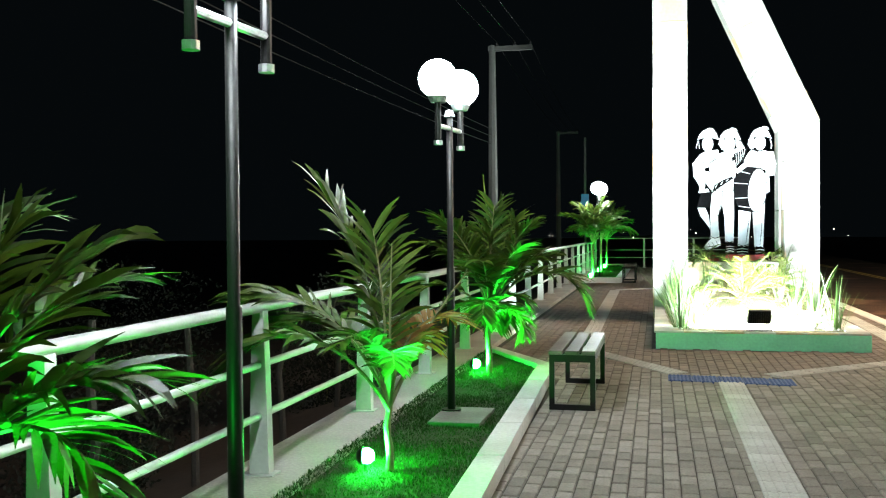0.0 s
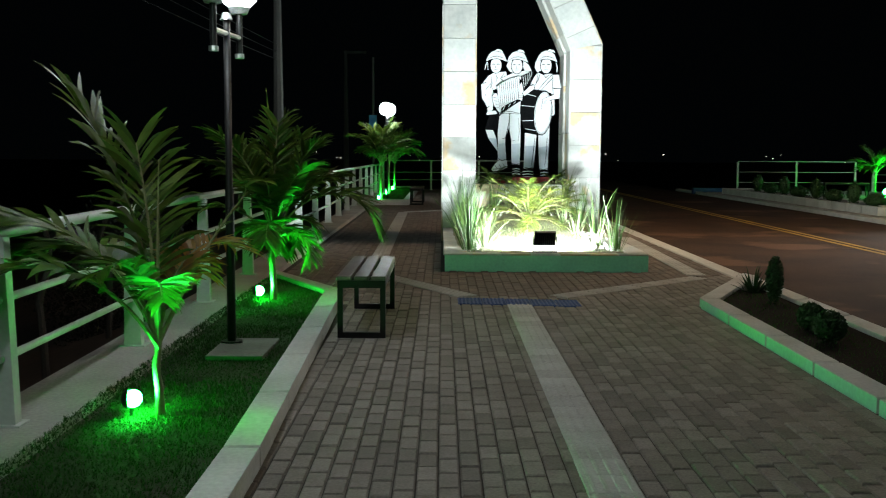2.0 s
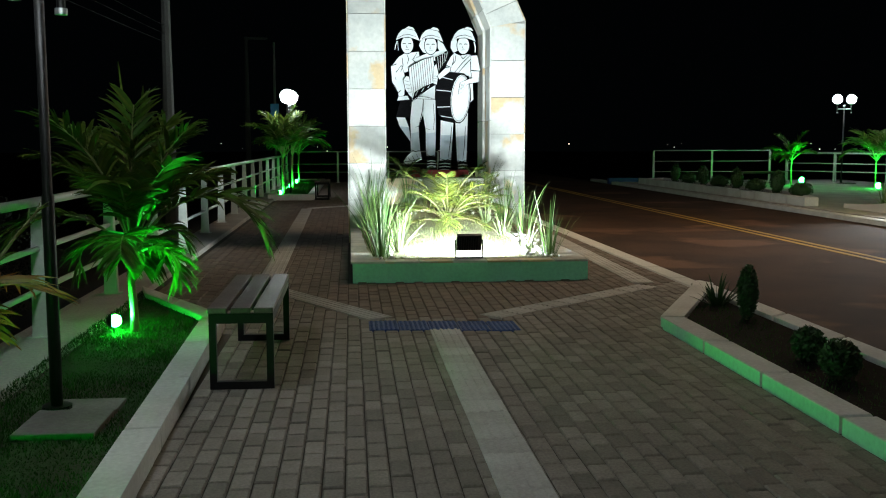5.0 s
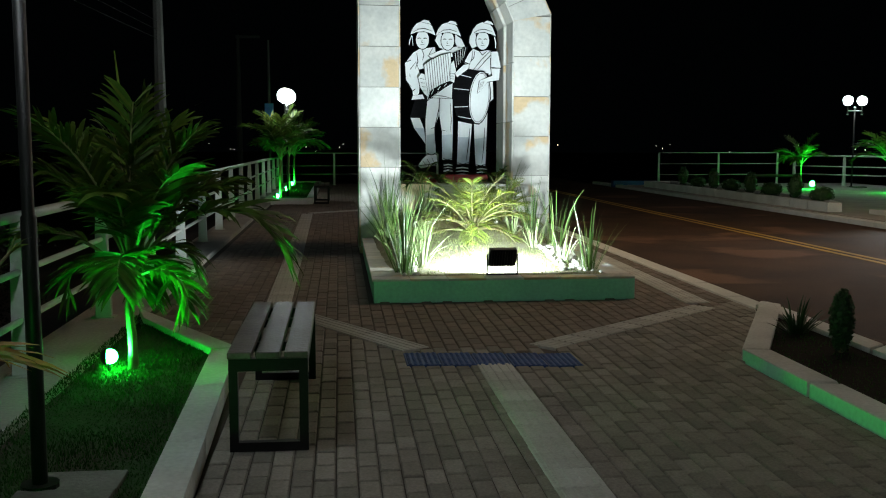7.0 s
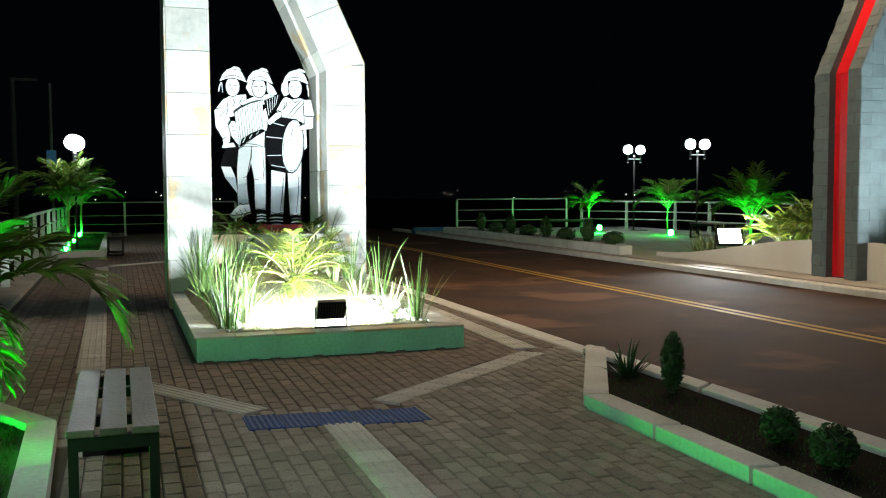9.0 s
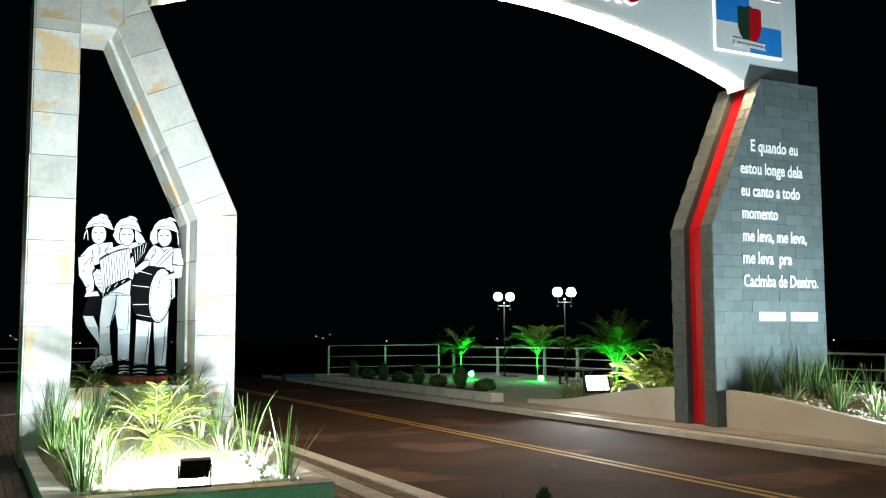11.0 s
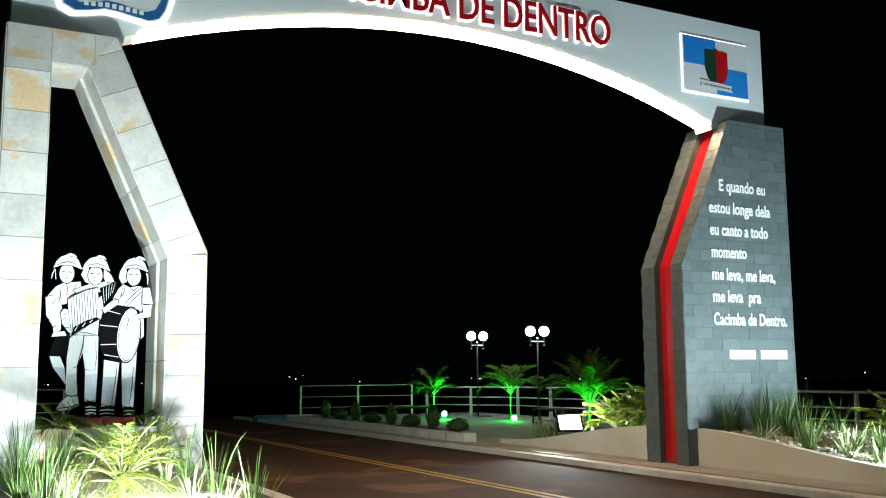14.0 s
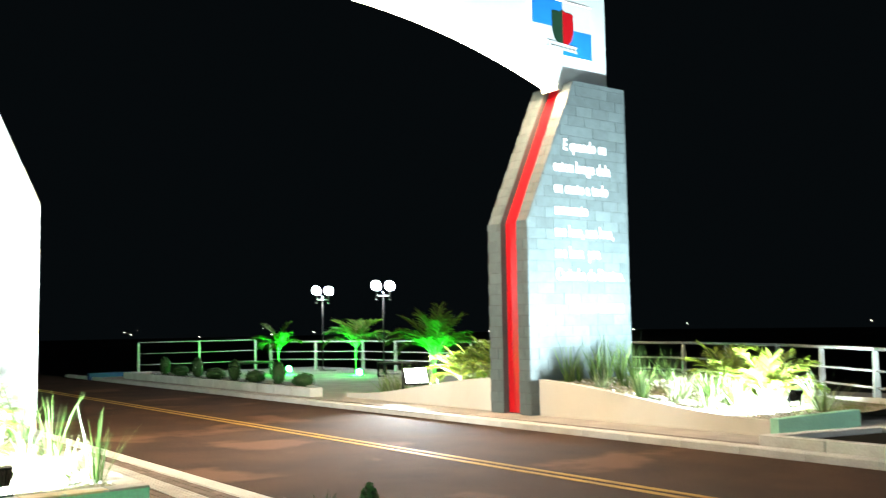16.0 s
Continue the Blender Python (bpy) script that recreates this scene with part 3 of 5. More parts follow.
for x0, x1 in ((12.72, 13.38), (13.52, 14.22)):
    part("lettering_bar", Geo().box(x0, Y0 - 0.03, 1.93, x1, Y0 - 0.01, 2.1), LETTER, pillar)

# ---------------------------------------------------------------- the arch sign
YB = 17.6
sign = thing("arch_sign", pose(0, 0, 0), "long white arched sign panel with red letters spanning the road", "sign")


def soffit(x):
    t = (x - 7.19) / 5.6
    return 7.57 - 1.03 * t * t


low = [(1.6 + 11.15 * i / 60, soffit(1.6 + 11.15 * i / 60)) for i in range(61)]
panel = Geo()
panel.prism([(0.1, 6.42), (1.58, 6.42)] + low + [(12.78, 6.44), (13.2, 6.6), (14.22, 6.6), (14.22, 8.7), (0.1, 8.7)], lambda u, v, d: (u, YB + d, v), 0.46)
part("panel", panel, BANNER, sign)
glow_strip = Geo()
for (xa, za), (xb, zb) in zip(low[1:], low[2:]):
    glow_strip.add([(xa, YB - 0.012, za + 0.02), (xb, YB - 0.012, zb + 0.02), (xb, YB - 0.012, zb - 0.012), (xa, YB - 0.012, za - 0.012)], [(0, 3, 2, 1)])
    glow_strip.add([(xa, YB - 0.012, za - 0.012), (xb, YB - 0.012, zb - 0.012), (xb, YB + 0.43, zb - 0.012), (xa, YB + 0.43, za - 0.012)], [(0, 3, 2, 1)])
part("light_strip", glow_strip, LED_WARM, sign, "glowing light strip under the arch")
writing("CACIMBA DE DENTRO", pose(4.36, YB - 0.04, 7.75, 90), 5.94, RED, sign, "lettering", 0.035, 0.012, height=0.55)
# Slightly larger glowing plate stands in for the halo that LEDs throw on the panel.
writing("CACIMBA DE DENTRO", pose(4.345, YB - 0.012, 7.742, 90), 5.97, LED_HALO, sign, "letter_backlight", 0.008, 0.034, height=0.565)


def facing(y):
    return lambda u, v, d: (u, y + d, v)


def flag(parent):
    x0, x1, z0, z1 = 12.08, 13.76, 7.16, 8.28
    xm, zm = (x0 + x1) / 2, (z0 + z1) / 2
    board = part("flag_board", Geo().box(x0, YB - 0.05, z0, x1, YB - 0.02, z1), WHITE_BOARD, parent, "white and blue quartered flag board")
    # Glowing plate drawn as the halo round the flag board.
    part("halo_plate", Geo().box(x0 - 0.03, YB - 0.018, z0 - 0.03, x1 + 0.03, YB - 0.004, z1 + 0.03), LED_HALO, parent)
    part("flag_field", Geo().box(x0 + 0.01, YB - 0.055, zm, xm, YB - 0.048, z1 - 0.01), FLAG_BLUE, board)
    part("flag_field", Geo().box(xm, YB - 0.055, z0 + 0.01, x1 - 0.01, YB - 0.048, zm), FLAG_BLUE, board)
    half = [(0, 0.33), (0.1, 0.28), (0.2, 0.29), (0.3, 0.27), (0.3, -0.1), (0.24, -0.28), (0.12, -0.4), (0, -0.44)]
    half = [(a, b + 0.05) for a, b in half]
    part("shield_half", Geo().prism([(xm + a, zm + b) for a, b in half], facing(YB - 0.064), 0.008), RED, board)
    part("shield_half", Geo().prism([(xm - a, zm + b) for a, b in half], facing(YB - 0.064), 0.008), DARK_GREEN, board)
    part("flag_ribbon", Geo().prism([(xm - 0.45, z0 + 0.12), (xm + 0.4, z0 + 0.08), (xm + 0.35, z0 + 0.15), (xm + 0.4, z0 + 0.22), (xm - 0.45, z0 + 0.26), (xm - 0.4, z0 + 0.19)], facing(YB - 0.07), 0.006), WHITE_BOARD, board)
    for i in range(6):
        part("writing_bar", Geo().box(xm - 0.34 + 0.115 * i, YB - 0.074, z0 + 0.155 - 0.004 * i, xm - 0.25 + 0.115 * i, YB - 0.069, z0 + 0.185 - 0.004 * i), SILVER, board)


def crest(parent):
    cx, z0 = 1.46, 6.84
    pts = [(0.62, 7.5), (0.66, 7.1), (0.74, 6.87), (0.9, 6.795), (1.1, 6.83), (1.31, 6.885), (1.52, 6.87), (1.73, 6.83), (1.94, 6.805), (2.08, 6.86), (2.16, 7.0), (2.24, 7.3), (2.26, 7.6)]
    pts += [(cx + 0.8 * math.cos(a), 7.6 + 0.85 * math.sin(a)) for a in (radians(20 + 14 * i) for i in range(11))]
    grow = lambda k: [(cx + (u - cx) * k, 7.62 + (v - 7.62) * k) for u, v in pts]
    # Glowing outline plate drawn as the crest's halo.
    part("halo_plate", Geo().prism(grow(1.08), facing(YB - 0.02), 0.012), LED_HALO, parent)
    board = part("crest_board", Geo().prism(pts, facing(YB - 0.06), 0.035), WHITE_BOARD, parent, "rounded town crest with a blue ribbon")
    ribbon = Geo()
    wave = pts[1:12]
    edge = [(u + (cx - u) * 0.03, v + 0.015) for u, v in wave] + [(u + (cx - u) * 0.12, v + 0.13) for u, v in wave[::-1]]
    ribbon.prism(edge, facing(YB - 0.066), 0.005)
    part("crest_ribbon", ribbon, [CREST_BLUE], board, "deep blue wavy ribbon")
    for i in range(9):
        u = 1.02 + 0.095 * i
        part("writing_bar", Geo().box(u, YB - 0.071, 6.915 - 0.006 * abs(i - 3), u + 0.06, YB - 0.067, 6.985 - 0.006 * abs(i - 3)), LETTER, board)
    for s, mat in ((-1, CREST_BLUE), (1, RED)):
        part("crest_field", Geo().prism([(cx + s * 0.01, z0 + 0.4)] + [(cx + s * 0.33 * math.sin(0.1 + 1.4 * i / 8), z0 + 0.75 - 0.36 * math.cos(0.1 + 1.4 * i / 8)) for i in range(9)] + [(cx + s * 0.01, z0 + 0.9)], facing(YB - 0.068), 0.007), mat, board)
    twig = Geo()
    for i in range(26):
        a, r = math.pi * random.uniform(1.62, 1.85), random.uniform(0.38, 0.56)
        c, w = (cx + r * math.cos(a), z0 + 0.82 + r * math.sin(a)), random.uniform(0, 3.14)
        twig.prism([(c[0] + 0.05 * math.cos(w), c[1] + 0.05 * math.sin(w)), (c[0] - 0.02 * math.sin(w), c[1] + 0.02 * math.cos(w)), (c[0] - 0.05 * math.cos(w), c[1] - 0.05 * math.sin(w)), (c[0] + 0.02 * math.sin(w), c[1] - 0.02 * math.cos(w))], facing(YB - 0.07), 0.004)
    part("crest_twig", twig, DARK_GREEN, board)


flag(sign)
crest(sign)


# ---------------------------------------------------------------- the cut-out figures
def cutout():
    g = Geo()
    yb = 17.96

    def shape(pts, layer=0, line=0.019, mat=0):
        """A board piece with a dark margin behind it."""
        cx, cz = sum(p[0] for p in pts) / len(pts), sum(p[1] for p in pts) / len(pts)
        y = yb - 0.006 * layer
        if line:
            big = []
            for u, v in pts:
                d = math.hypot(u - cx, v - cz) or 1
                big.append((u + (u - cx) / d * line, v + (v - cz) / d * line))
            g.prism(big, facing(y), 0.02, 1)
        g.prism(pts, facing(y - 0.003), 0.003, mat)

    def oval(cx, cz, rx, rz, a0=0, a1=360, n=18, tilt=0):
        out = []
        for i in range(n + (a1 - a0 < 360)):
            w = radians(a0 + (a1 - a0) * i / n)
            u, v = rx * math.cos(w), rz * math.sin(w)
            t = radians(tilt)
            out.append((cx + u * math.cos(t) - v * math.sin(t), cz + u * math.sin(t) + v * math.cos(t)))
        return out

    def at(points):
        """From the drawing's own grid, 2.8 mm a step with v downward, to metres on the board."""
        return [(0.592 + 0.002847 * u, 3.495 - 0.002794 * v) for u, v in points]

    def patch(layer, *points, line=0.012, mat=0):
        shape(at(points), layer, line, mat)

    def stroke(layer, *points, wide=0.006, mat=1):
        """A painted line through points, thinning towards its ends."""
        p = [Vector(q) for q in at(points)]
        for k in range(len(p) - 1):
            d = (p[k + 1] - p[k]).normalized()
            n = Vector((-d.y, d.x))
            w0, w1 = (wide if k else wide * 0.6), (wide if k < len(p) - 2 else wide * 0.5)
            shape([tuple(p[k] + n * w0), tuple(p[k + 1] + n * w1), tuple(p[k + 1] - n * w1), tuple(p[k] - n * w0)], layer, 0, mat)

    def disc(layer, u, v, ru, rv, tilt=0, line=0.012, mat=0):
        c = at([(u, v)])[0]
        shape(oval(c[0], c[1], ru * 0.00284, rv * 0.0028, tilt=tilt), layer, line, mat)

    def head(u, v, layer, lean):
        """Plain face under a domed hat with a turned-up brim and a knob."""
        disc(layer, u, v, 34, 48)
        for e in (-16, 14):
            stroke(layer + 1, (u + e - 9, v - 6), (u + e, v - 9), (u + e + 9, v - 6), wide=0.007)
        stroke(layer + 1, (u - 2, v + 2), (u - 5, v + 14), (u + 3, v + 16), wide=0.004)
        stroke(layer + 1, (u - 10, v + 26), (u + 10, v + 25), wide=0.005)
        patch(layer + 2, (u - 64, v - 26), (u - 50, v - 60), (u - 30, v - 84), (u, v - 96), (u + 28, v - 92), (u + 50, v - 70), (u + 70, v - 22),
              (u + 44, v - 34), (u + 8, v - 44), (u - 30, v - 40))
        stroke(layer + 4, (u - 50, v - 38), (u - 22, v - 54), (u + 10, v - 58), (u + 48, v - 46), wide=0.004)
        patch(layer + 3, (u + lean - 18, v - 92), (u + lean, v - 104), (u + lean + 24, v - 98), (u + lean + 36, v - 82), (u + lean + 8, v - 88), line=0.008)

    def sandal(layer, u0, u1, v0, v1):
        patch(layer, (u0, v0), (u1, v0), (u1 + 4, v1), (u0 - 5, v1), line=0.006, mat=1)
        for k in range(3):
            v = v0 + (v1 - v0) * (k + 0.6) / 3.4
            stroke(layer + 1, (u0 - 1, v + 4), ((u0 + u1) / 2, v), (u1 + 1, v + 4), wide=0.009, mat=0)
        stroke(layer + 1, (u0 - 4, v1 - 4), (u1 + 3, v1 - 4), wide=0.008, mat=0)

    # figure with the guitar, behind
    patch(1, (80, 548), (124, 540), (148, 600), (160, 690), (136, 655), (98, 602))
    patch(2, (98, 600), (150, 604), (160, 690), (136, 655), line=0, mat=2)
    patch(2, (112, 438), (178, 428), (170, 548), (78, 546), (96, 480), line=0.006, mat=1)
    patch(2, (128, 184), (206, 174), (218, 232), (160, 282), (98, 300), (50, 262), (94, 204))
    stroke(4, (112, 206), (118, 250), (104, 290)), stroke(4, (140, 190), (150, 216), (142, 244)), stroke(4, (196, 180), (176, 214), (182, 236), wide=0.005)
    patch(3, (74, 300), (108, 254), (130, 318), (124, 418), (96, 448), (84, 372))
    patch(4, (50, 258), (82, 246), (74, 326), (104, 392), (90, 404), (56, 346))
    stroke(6, (60, 372), (74, 392), wide=0.004), stroke(6, (66, 362), (84, 386), wide=0.004)
    patch(4, (84, 452), (92, 430), (142, 424), (152, 446), line=0.01)
    head(142, 136, 3, 8)
    stroke(5, (86, 114), (76, 140), (72, 164), wide=0.008, mat=0), stroke(5, (88, 118), (92, 168), wide=0.008, mat=0)
    # figure with the squeezebox
    patch(4, (168, 452), (236, 430), (232, 520), (206, 600), (213, 742), (160, 744), (158, 560))
    patch(4, (234, 430), (300, 448), (302, 610), (299, 772), (247, 770), (245, 620), (228, 520))
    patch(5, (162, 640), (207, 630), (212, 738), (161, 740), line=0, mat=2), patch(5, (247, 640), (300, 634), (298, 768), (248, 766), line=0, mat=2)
    stroke(6, (232, 440), (228, 500), (206, 600), (208, 690)), stroke(6, (186, 606), (206, 598), (212, 608), wide=0.005), stroke(6, (244, 612), (270, 618), wide=0.005)
    stroke(6, (162, 734), (186, 746), (212, 736), wide=0.007), stroke(6, (248, 762), (274, 772), (298, 764), wide=0.007), stroke(6, (288, 470), (294, 560), (288, 620), wide=0.004)
    patch(5, (196, 440), (200, 392), (300, 360), (296, 444))
    stroke(7, (206, 428), (250, 432), (292, 442), wide=0.005)
    patch(5, (172, 218), (248, 186), (330, 168), (358, 182), (330, 218), (200, 240))
    patch(5, (220, 108), (242, 102), (246, 150), (264, 188), (230, 176), (208, 140)), patch(5, (314, 106), (346, 130), (366, 168), (330, 182), (314, 150))
    head(274, 140, 6, 14)
    patch(9, (300, 206), (382, 168), (362, 240), (314, 292), line=0.008, mat=1)
    for k in range(5):
        stroke(11, (312 + 14 * k, 202 - 7 * k), (320 + 9 * k, 280 - 13 * k), wide=0.005, mat=0)
    patch(10, (150, 268), (180, 246), (230, 220), (286, 204), (300, 350), (168, 456))
    for k in range(10):
        t = 0.09 * (k + 1)
        stroke(12, (150 + 136 * t, 264 - 62 * t ** 0.8), (168 + 132 * t, 450 - 100 * t), wide=0.0065)
    patch(12, (166, 456), (182, 404), (234, 372), (298, 346), (296, 366), (226, 408), line=0, mat=1)
    for k in range(3):
        stroke(13, (186 + 34 * k, 424 - 22 * k), (200 + 34 * k, 396 - 15 * k), wide=0.008, mat=0)
    patch(13, (118, 336), (134, 314), (150, 318), (164, 392), (172, 440), (154, 424), (130, 390))
    for k in range(4):
        stroke(15, (126 + 5 * k, 340 + 22 * k), (150 + 4 * k, 346 + 20 * k), wide=0.005)
    patch(13, (290, 262), (304, 244), (316, 300), (306, 362), (286, 352))
    for k in range(3):
        stroke(15, (286, 312 + 14 * k), (306, 314 + 14 * k), wide=0.004)
    patch(6, (118, 802), (140, 770), (166, 744), (216, 744), (222, 790), (182, 808), (130, 816), line=0.008)
    for k in range(3):
        stroke(8, (142 + 24 * k, 776 - 8 * k), (158 + 24 * k, 800 - 4 * k), wide=0.006)
    stroke(8, (122, 802), (172, 798), (220, 782), wide=0.006)
    sandal(6, 254, 300, 788, 838)
    # figure with the drum
    patch(9, (330, 565), (402, 580), (388, 792), (324, 796), (328, 660)), patch(9, (414, 580), (486, 500), (480, 680), (476, 802), (424, 802), (417, 660))
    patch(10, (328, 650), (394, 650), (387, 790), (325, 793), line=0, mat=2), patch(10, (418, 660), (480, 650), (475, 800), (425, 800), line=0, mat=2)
    stroke(11, (392, 600), (384, 690), (372, 780)), stroke(11, (470, 600), (466, 700), (456, 790))
    stroke(11, (326, 786), (356, 796), (388, 784), wide=0.007), stroke(11, (426, 796), (450, 804), (476, 794), wide=0.007)
    sandal(11, 318, 384, 802, 862), sandal(11, 430, 482, 808, 868)
    patch(10, (404, 180), (440, 196), (482, 188), (530, 196), (548, 240), (546, 284), (508, 290), (516, 444), (498, 462), (490, 310), (380, 292), (360, 254), (388, 204))
    patch(9, (390, 112), (420, 100), (428, 166), (402, 180), (386, 150))
    head(457, 138, 11, 20)
    stroke(13, (518, 118), (526, 150), (524, 178), wide=0.01, mat=0)
    for q in (((500, 190), (450, 240), (408, 292)), ((518, 196), (470, 246), (430, 292)), ((440, 196), (456, 214), (480, 192)), ((416, 190), (410, 230), (384, 262)), ((498, 230), (500, 280), (506, 330))):
        stroke(12, *q)
    patch(14, (404, 184), (384, 208), (362, 250), (388, 262), (398, 230)), patch(15, (384, 262), (382, 286), (322, 332), (310, 312), (356, 268))
    patch(13, (304, 372), (338, 322), (376, 290), (462, 302), (440, 580), (370, 570), (320, 532), (302, 452), line=0.008, mat=1)
    for q in (((334, 318), (396, 334)), ((304, 392), (390, 400)), ((308, 490), (386, 487)), ((328, 540), (398, 552))):
        stroke(15, *q, wide=0.009, mat=0)
    disc(16, 440, 440, 54, 137, -5, 0.02), disc(18, 440, 440, 48, 129, -5, 0.008)
    patch(19, (500, 198), (534, 196), (552, 282), (500, 278)), patch(20, (504, 286), (546, 286), (542, 346), (482, 356), (446, 402), (428, 416), (440, 350), (480, 334), (506, 324))
    for k in range(3):
        stroke(22, (446 + 8 * k, 360 - 3 * k), (434 + 9 * k, 400 - 9 * k), wide=0.004)
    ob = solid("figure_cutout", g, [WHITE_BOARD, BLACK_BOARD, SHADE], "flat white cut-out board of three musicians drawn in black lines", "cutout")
    base = solid("cutout_base", Geo().box(0.95, 17.85, 1.0, 1.98, 18.1, 1.12), DARK_RED, "dark red base board under the cut-out figures", "base", round_edges=0.01)
    return ob


cutout()

# ---------------------------------------------------------------- planters
def soil_z(x, y):
    """The planter's soil rises towards the gateway."""
    s = max(0.0, (y - 13.2) / 4.2)
    return 0.2 + (0.06 + 0.42 * s ** 1.2) * math.sin(math.pi * min(1, max(0, (x - 0.2) / 2.44))) ** 0.5 * min(1.0, s * 6)


planter = thing("gateway_planter", pose(0, 0, 0), "low walled planter painted mint green with pale tile coping", "planter", kind="structure")
wall = Geo().box(0.08, 13.0, -0.05, 2.76, 13.12, 0.205).box(0.08, 13.12, -0.05, 0.2, 17.33, 0.205).box(2.64, 13.12, -0.05, 2.76, 17.33, 0.205)
part("planter_wall", wall, MINT, planter, "mint green painted wall")
for i in range(7):
    part("coping_tile", Geo().chamfered(0.06 + 0.386 * i, 12.98, 0.205, 0.44 + 0.386 * i, 13.2, 0.228, 0.005), STONE, planter)
for i in range(11):
    part("coping_tile", Geo().chamfered(0.06, 13.206 + 0.376 * i, 0.205, 0.38, 13.576 + 0.376 * i, 0.228, 0.005), STONE, planter)
    part("coping_tile", Geo().chamfered(2.52, 13.206 + 0.376 * i, 0.205, 2.78, 13.576 + 0.376 * i, 0.228, 0.005), STONE, planter)
g = Geo()
N = 14
g.add([(0.2 + 2.44 * i / N, 13.12 + 4.3 * j / N, soil_z(0.2 + 2.44 * i / N, 13.12 + 4.3 * j / N) + 0.02 * noise.noise(Vector((i * 0.7, j * 0.7, 1)))) for j in range(N + 1) for i in range(N + 1)],
      [(j * (N + 1) + i, j * (N + 1) + i + 1, (j + 1) * (N + 1) + i + 1, (j + 1) * (N + 1) + i) for j in range(N) for i in range(N)])
part("planter_soil", g, SAND, planter, "pale sandy soil", smooth=True)


def crown(y):
    """Height of the bowed garden wall along the road."""
    if y > 17.9:
        return 0.1 + 0.58 * (math.cos(math.pi * (y - 17.9) / 6.6) + 1) / 2
    return 0.24 + 0.44 * (math.cos(math.pi * (17.9 - y) / 5.6) + 1) / 2


garden = thing("pillar_garden", pose(0, 0, 0), "raised garden behind a bowed beige wall beside the pillar", "planter", kind="structure")
g = Geo()
ys = [12.35 + 0.3 * i for i in range(41)]
wall = [(y, 0.0) for y in (ys[0], ys[-1])] + [(y, crown(y)) for y in ys[::-1]]
g.prism(wall, lambda u, v, d: (12.0 - d, u, v), 0.14)
part("garden_wall", g, RENDERED, garden, "bowed beige rendered wall")
part("garden_end_wall", Geo().box(11.86, 12.2, 0, 14.1, 12.34, 0.27), MINT, garden, "mint green painted end wall", round_edges=0.008)
g = Geo()
xs = [12.0 + 0.25 * i for i in range(17)]
g.add([(x, y, crown(y) - 0.05 + 0.03 * noise.noise(Vector((x, y, 2)))) for y in ys for x in xs],
      [(j * 17 + i, j * 17 + i + 1, (j + 1) * 17 + i + 1, (j + 1) * 17 + i) for j in range(len(ys) - 1) for i in range(16)])
part("garden_soil", g, SAND, garden, "pale sandy soil", smooth=True)
part("garden_back_wall", Geo().box(16.0, 12.2, -0.05, 16.14, 24.35, 0.3), RENDERED, garden)


# ---------------------------------------------------------------- fences
def fence(name, points, spacing, height, label, rails=(0.42, 0.74), base=0.05, wide=0.12, pipe=1.0):
    """Flat tapered posts with a round top rail and two lower rails, along a line of points."""
    holder = thing(name, pose(0, 0, 0), label, "fence")
    for a, b in zip(points, points[1:]):
        a, b = Vector((*a, 0)), Vector((*b, 0))
        d = b - a
        count = max(1, round(d.length / spacing))
        turn = math.degrees(math.atan2(d.y, d.x))
        h = height - base - 0.02
        post = Geo().prism([(-wide * 0.55, 0), (wide * 0.55, 0), (wide * 0.42, h * 0.6), (wide * 0.3, h), (-wide * 0.3, h), (-wide * 0.42, h * 0.6)], lambda u, v, e: (u, e - 0.04, v), 0.08).mesh("post", RAIL)
        foot = Geo().box(-0.1, -0.07, 0, 0.1, 0.07, 0.01).mesh("foot_plate", RAIL)
        for i in range(count + 1):
            p = a + d * (i / count)
            post_ob = part("post", post, RAIL, holder)
            post_ob.matrix_local = pose(p.x, p.y, base, 0, 0, turn + 90)
            part("foot_plate", foot, RAIL, post_ob)
        part("top_rail", Geo().tube([a + Vector((0, 0, height)), b + Vector((0, 0, height))], 0.036 * pipe, 10), RAIL, holder, smooth=True)
        for z in rails:
            part("rail", Geo().tube([a + Vector((0, 0, z)), b + Vector((0, 0, z))], 0.024 * pipe, 8), RAIL, holder, smooth=True)
    return holder


fence("path_fence", [(-2.33, -5.38), (-2.33, 12.12), (-2.45, 27.6), (-2.45, 41)], 2.2, 1.1, "white painted steel fence beside the path")
fence("end_fence", [(-2.45, 41.2), (3.6, 41.2)], 2.0, 1.23, "white steel rail fence closing the path", wide=0.05, base=0, pipe=0.6)
fence("far_fence", [(12.17, 40), (17.0, 40.0)], 2.4, 1.27, "thin white rail fence across the road", wide=0.05, base=0, rails=(0.42, 0.84), pipe=0.5)
fence("forecourt_fence", [(18.2, 41), (20.3, 37), (20.6, 21), (19.2, 17.1), (16.8, 13.4), (15.0, 10.6)], 2.3, 1.15, "white steel fence round the far forecourt", base=0)


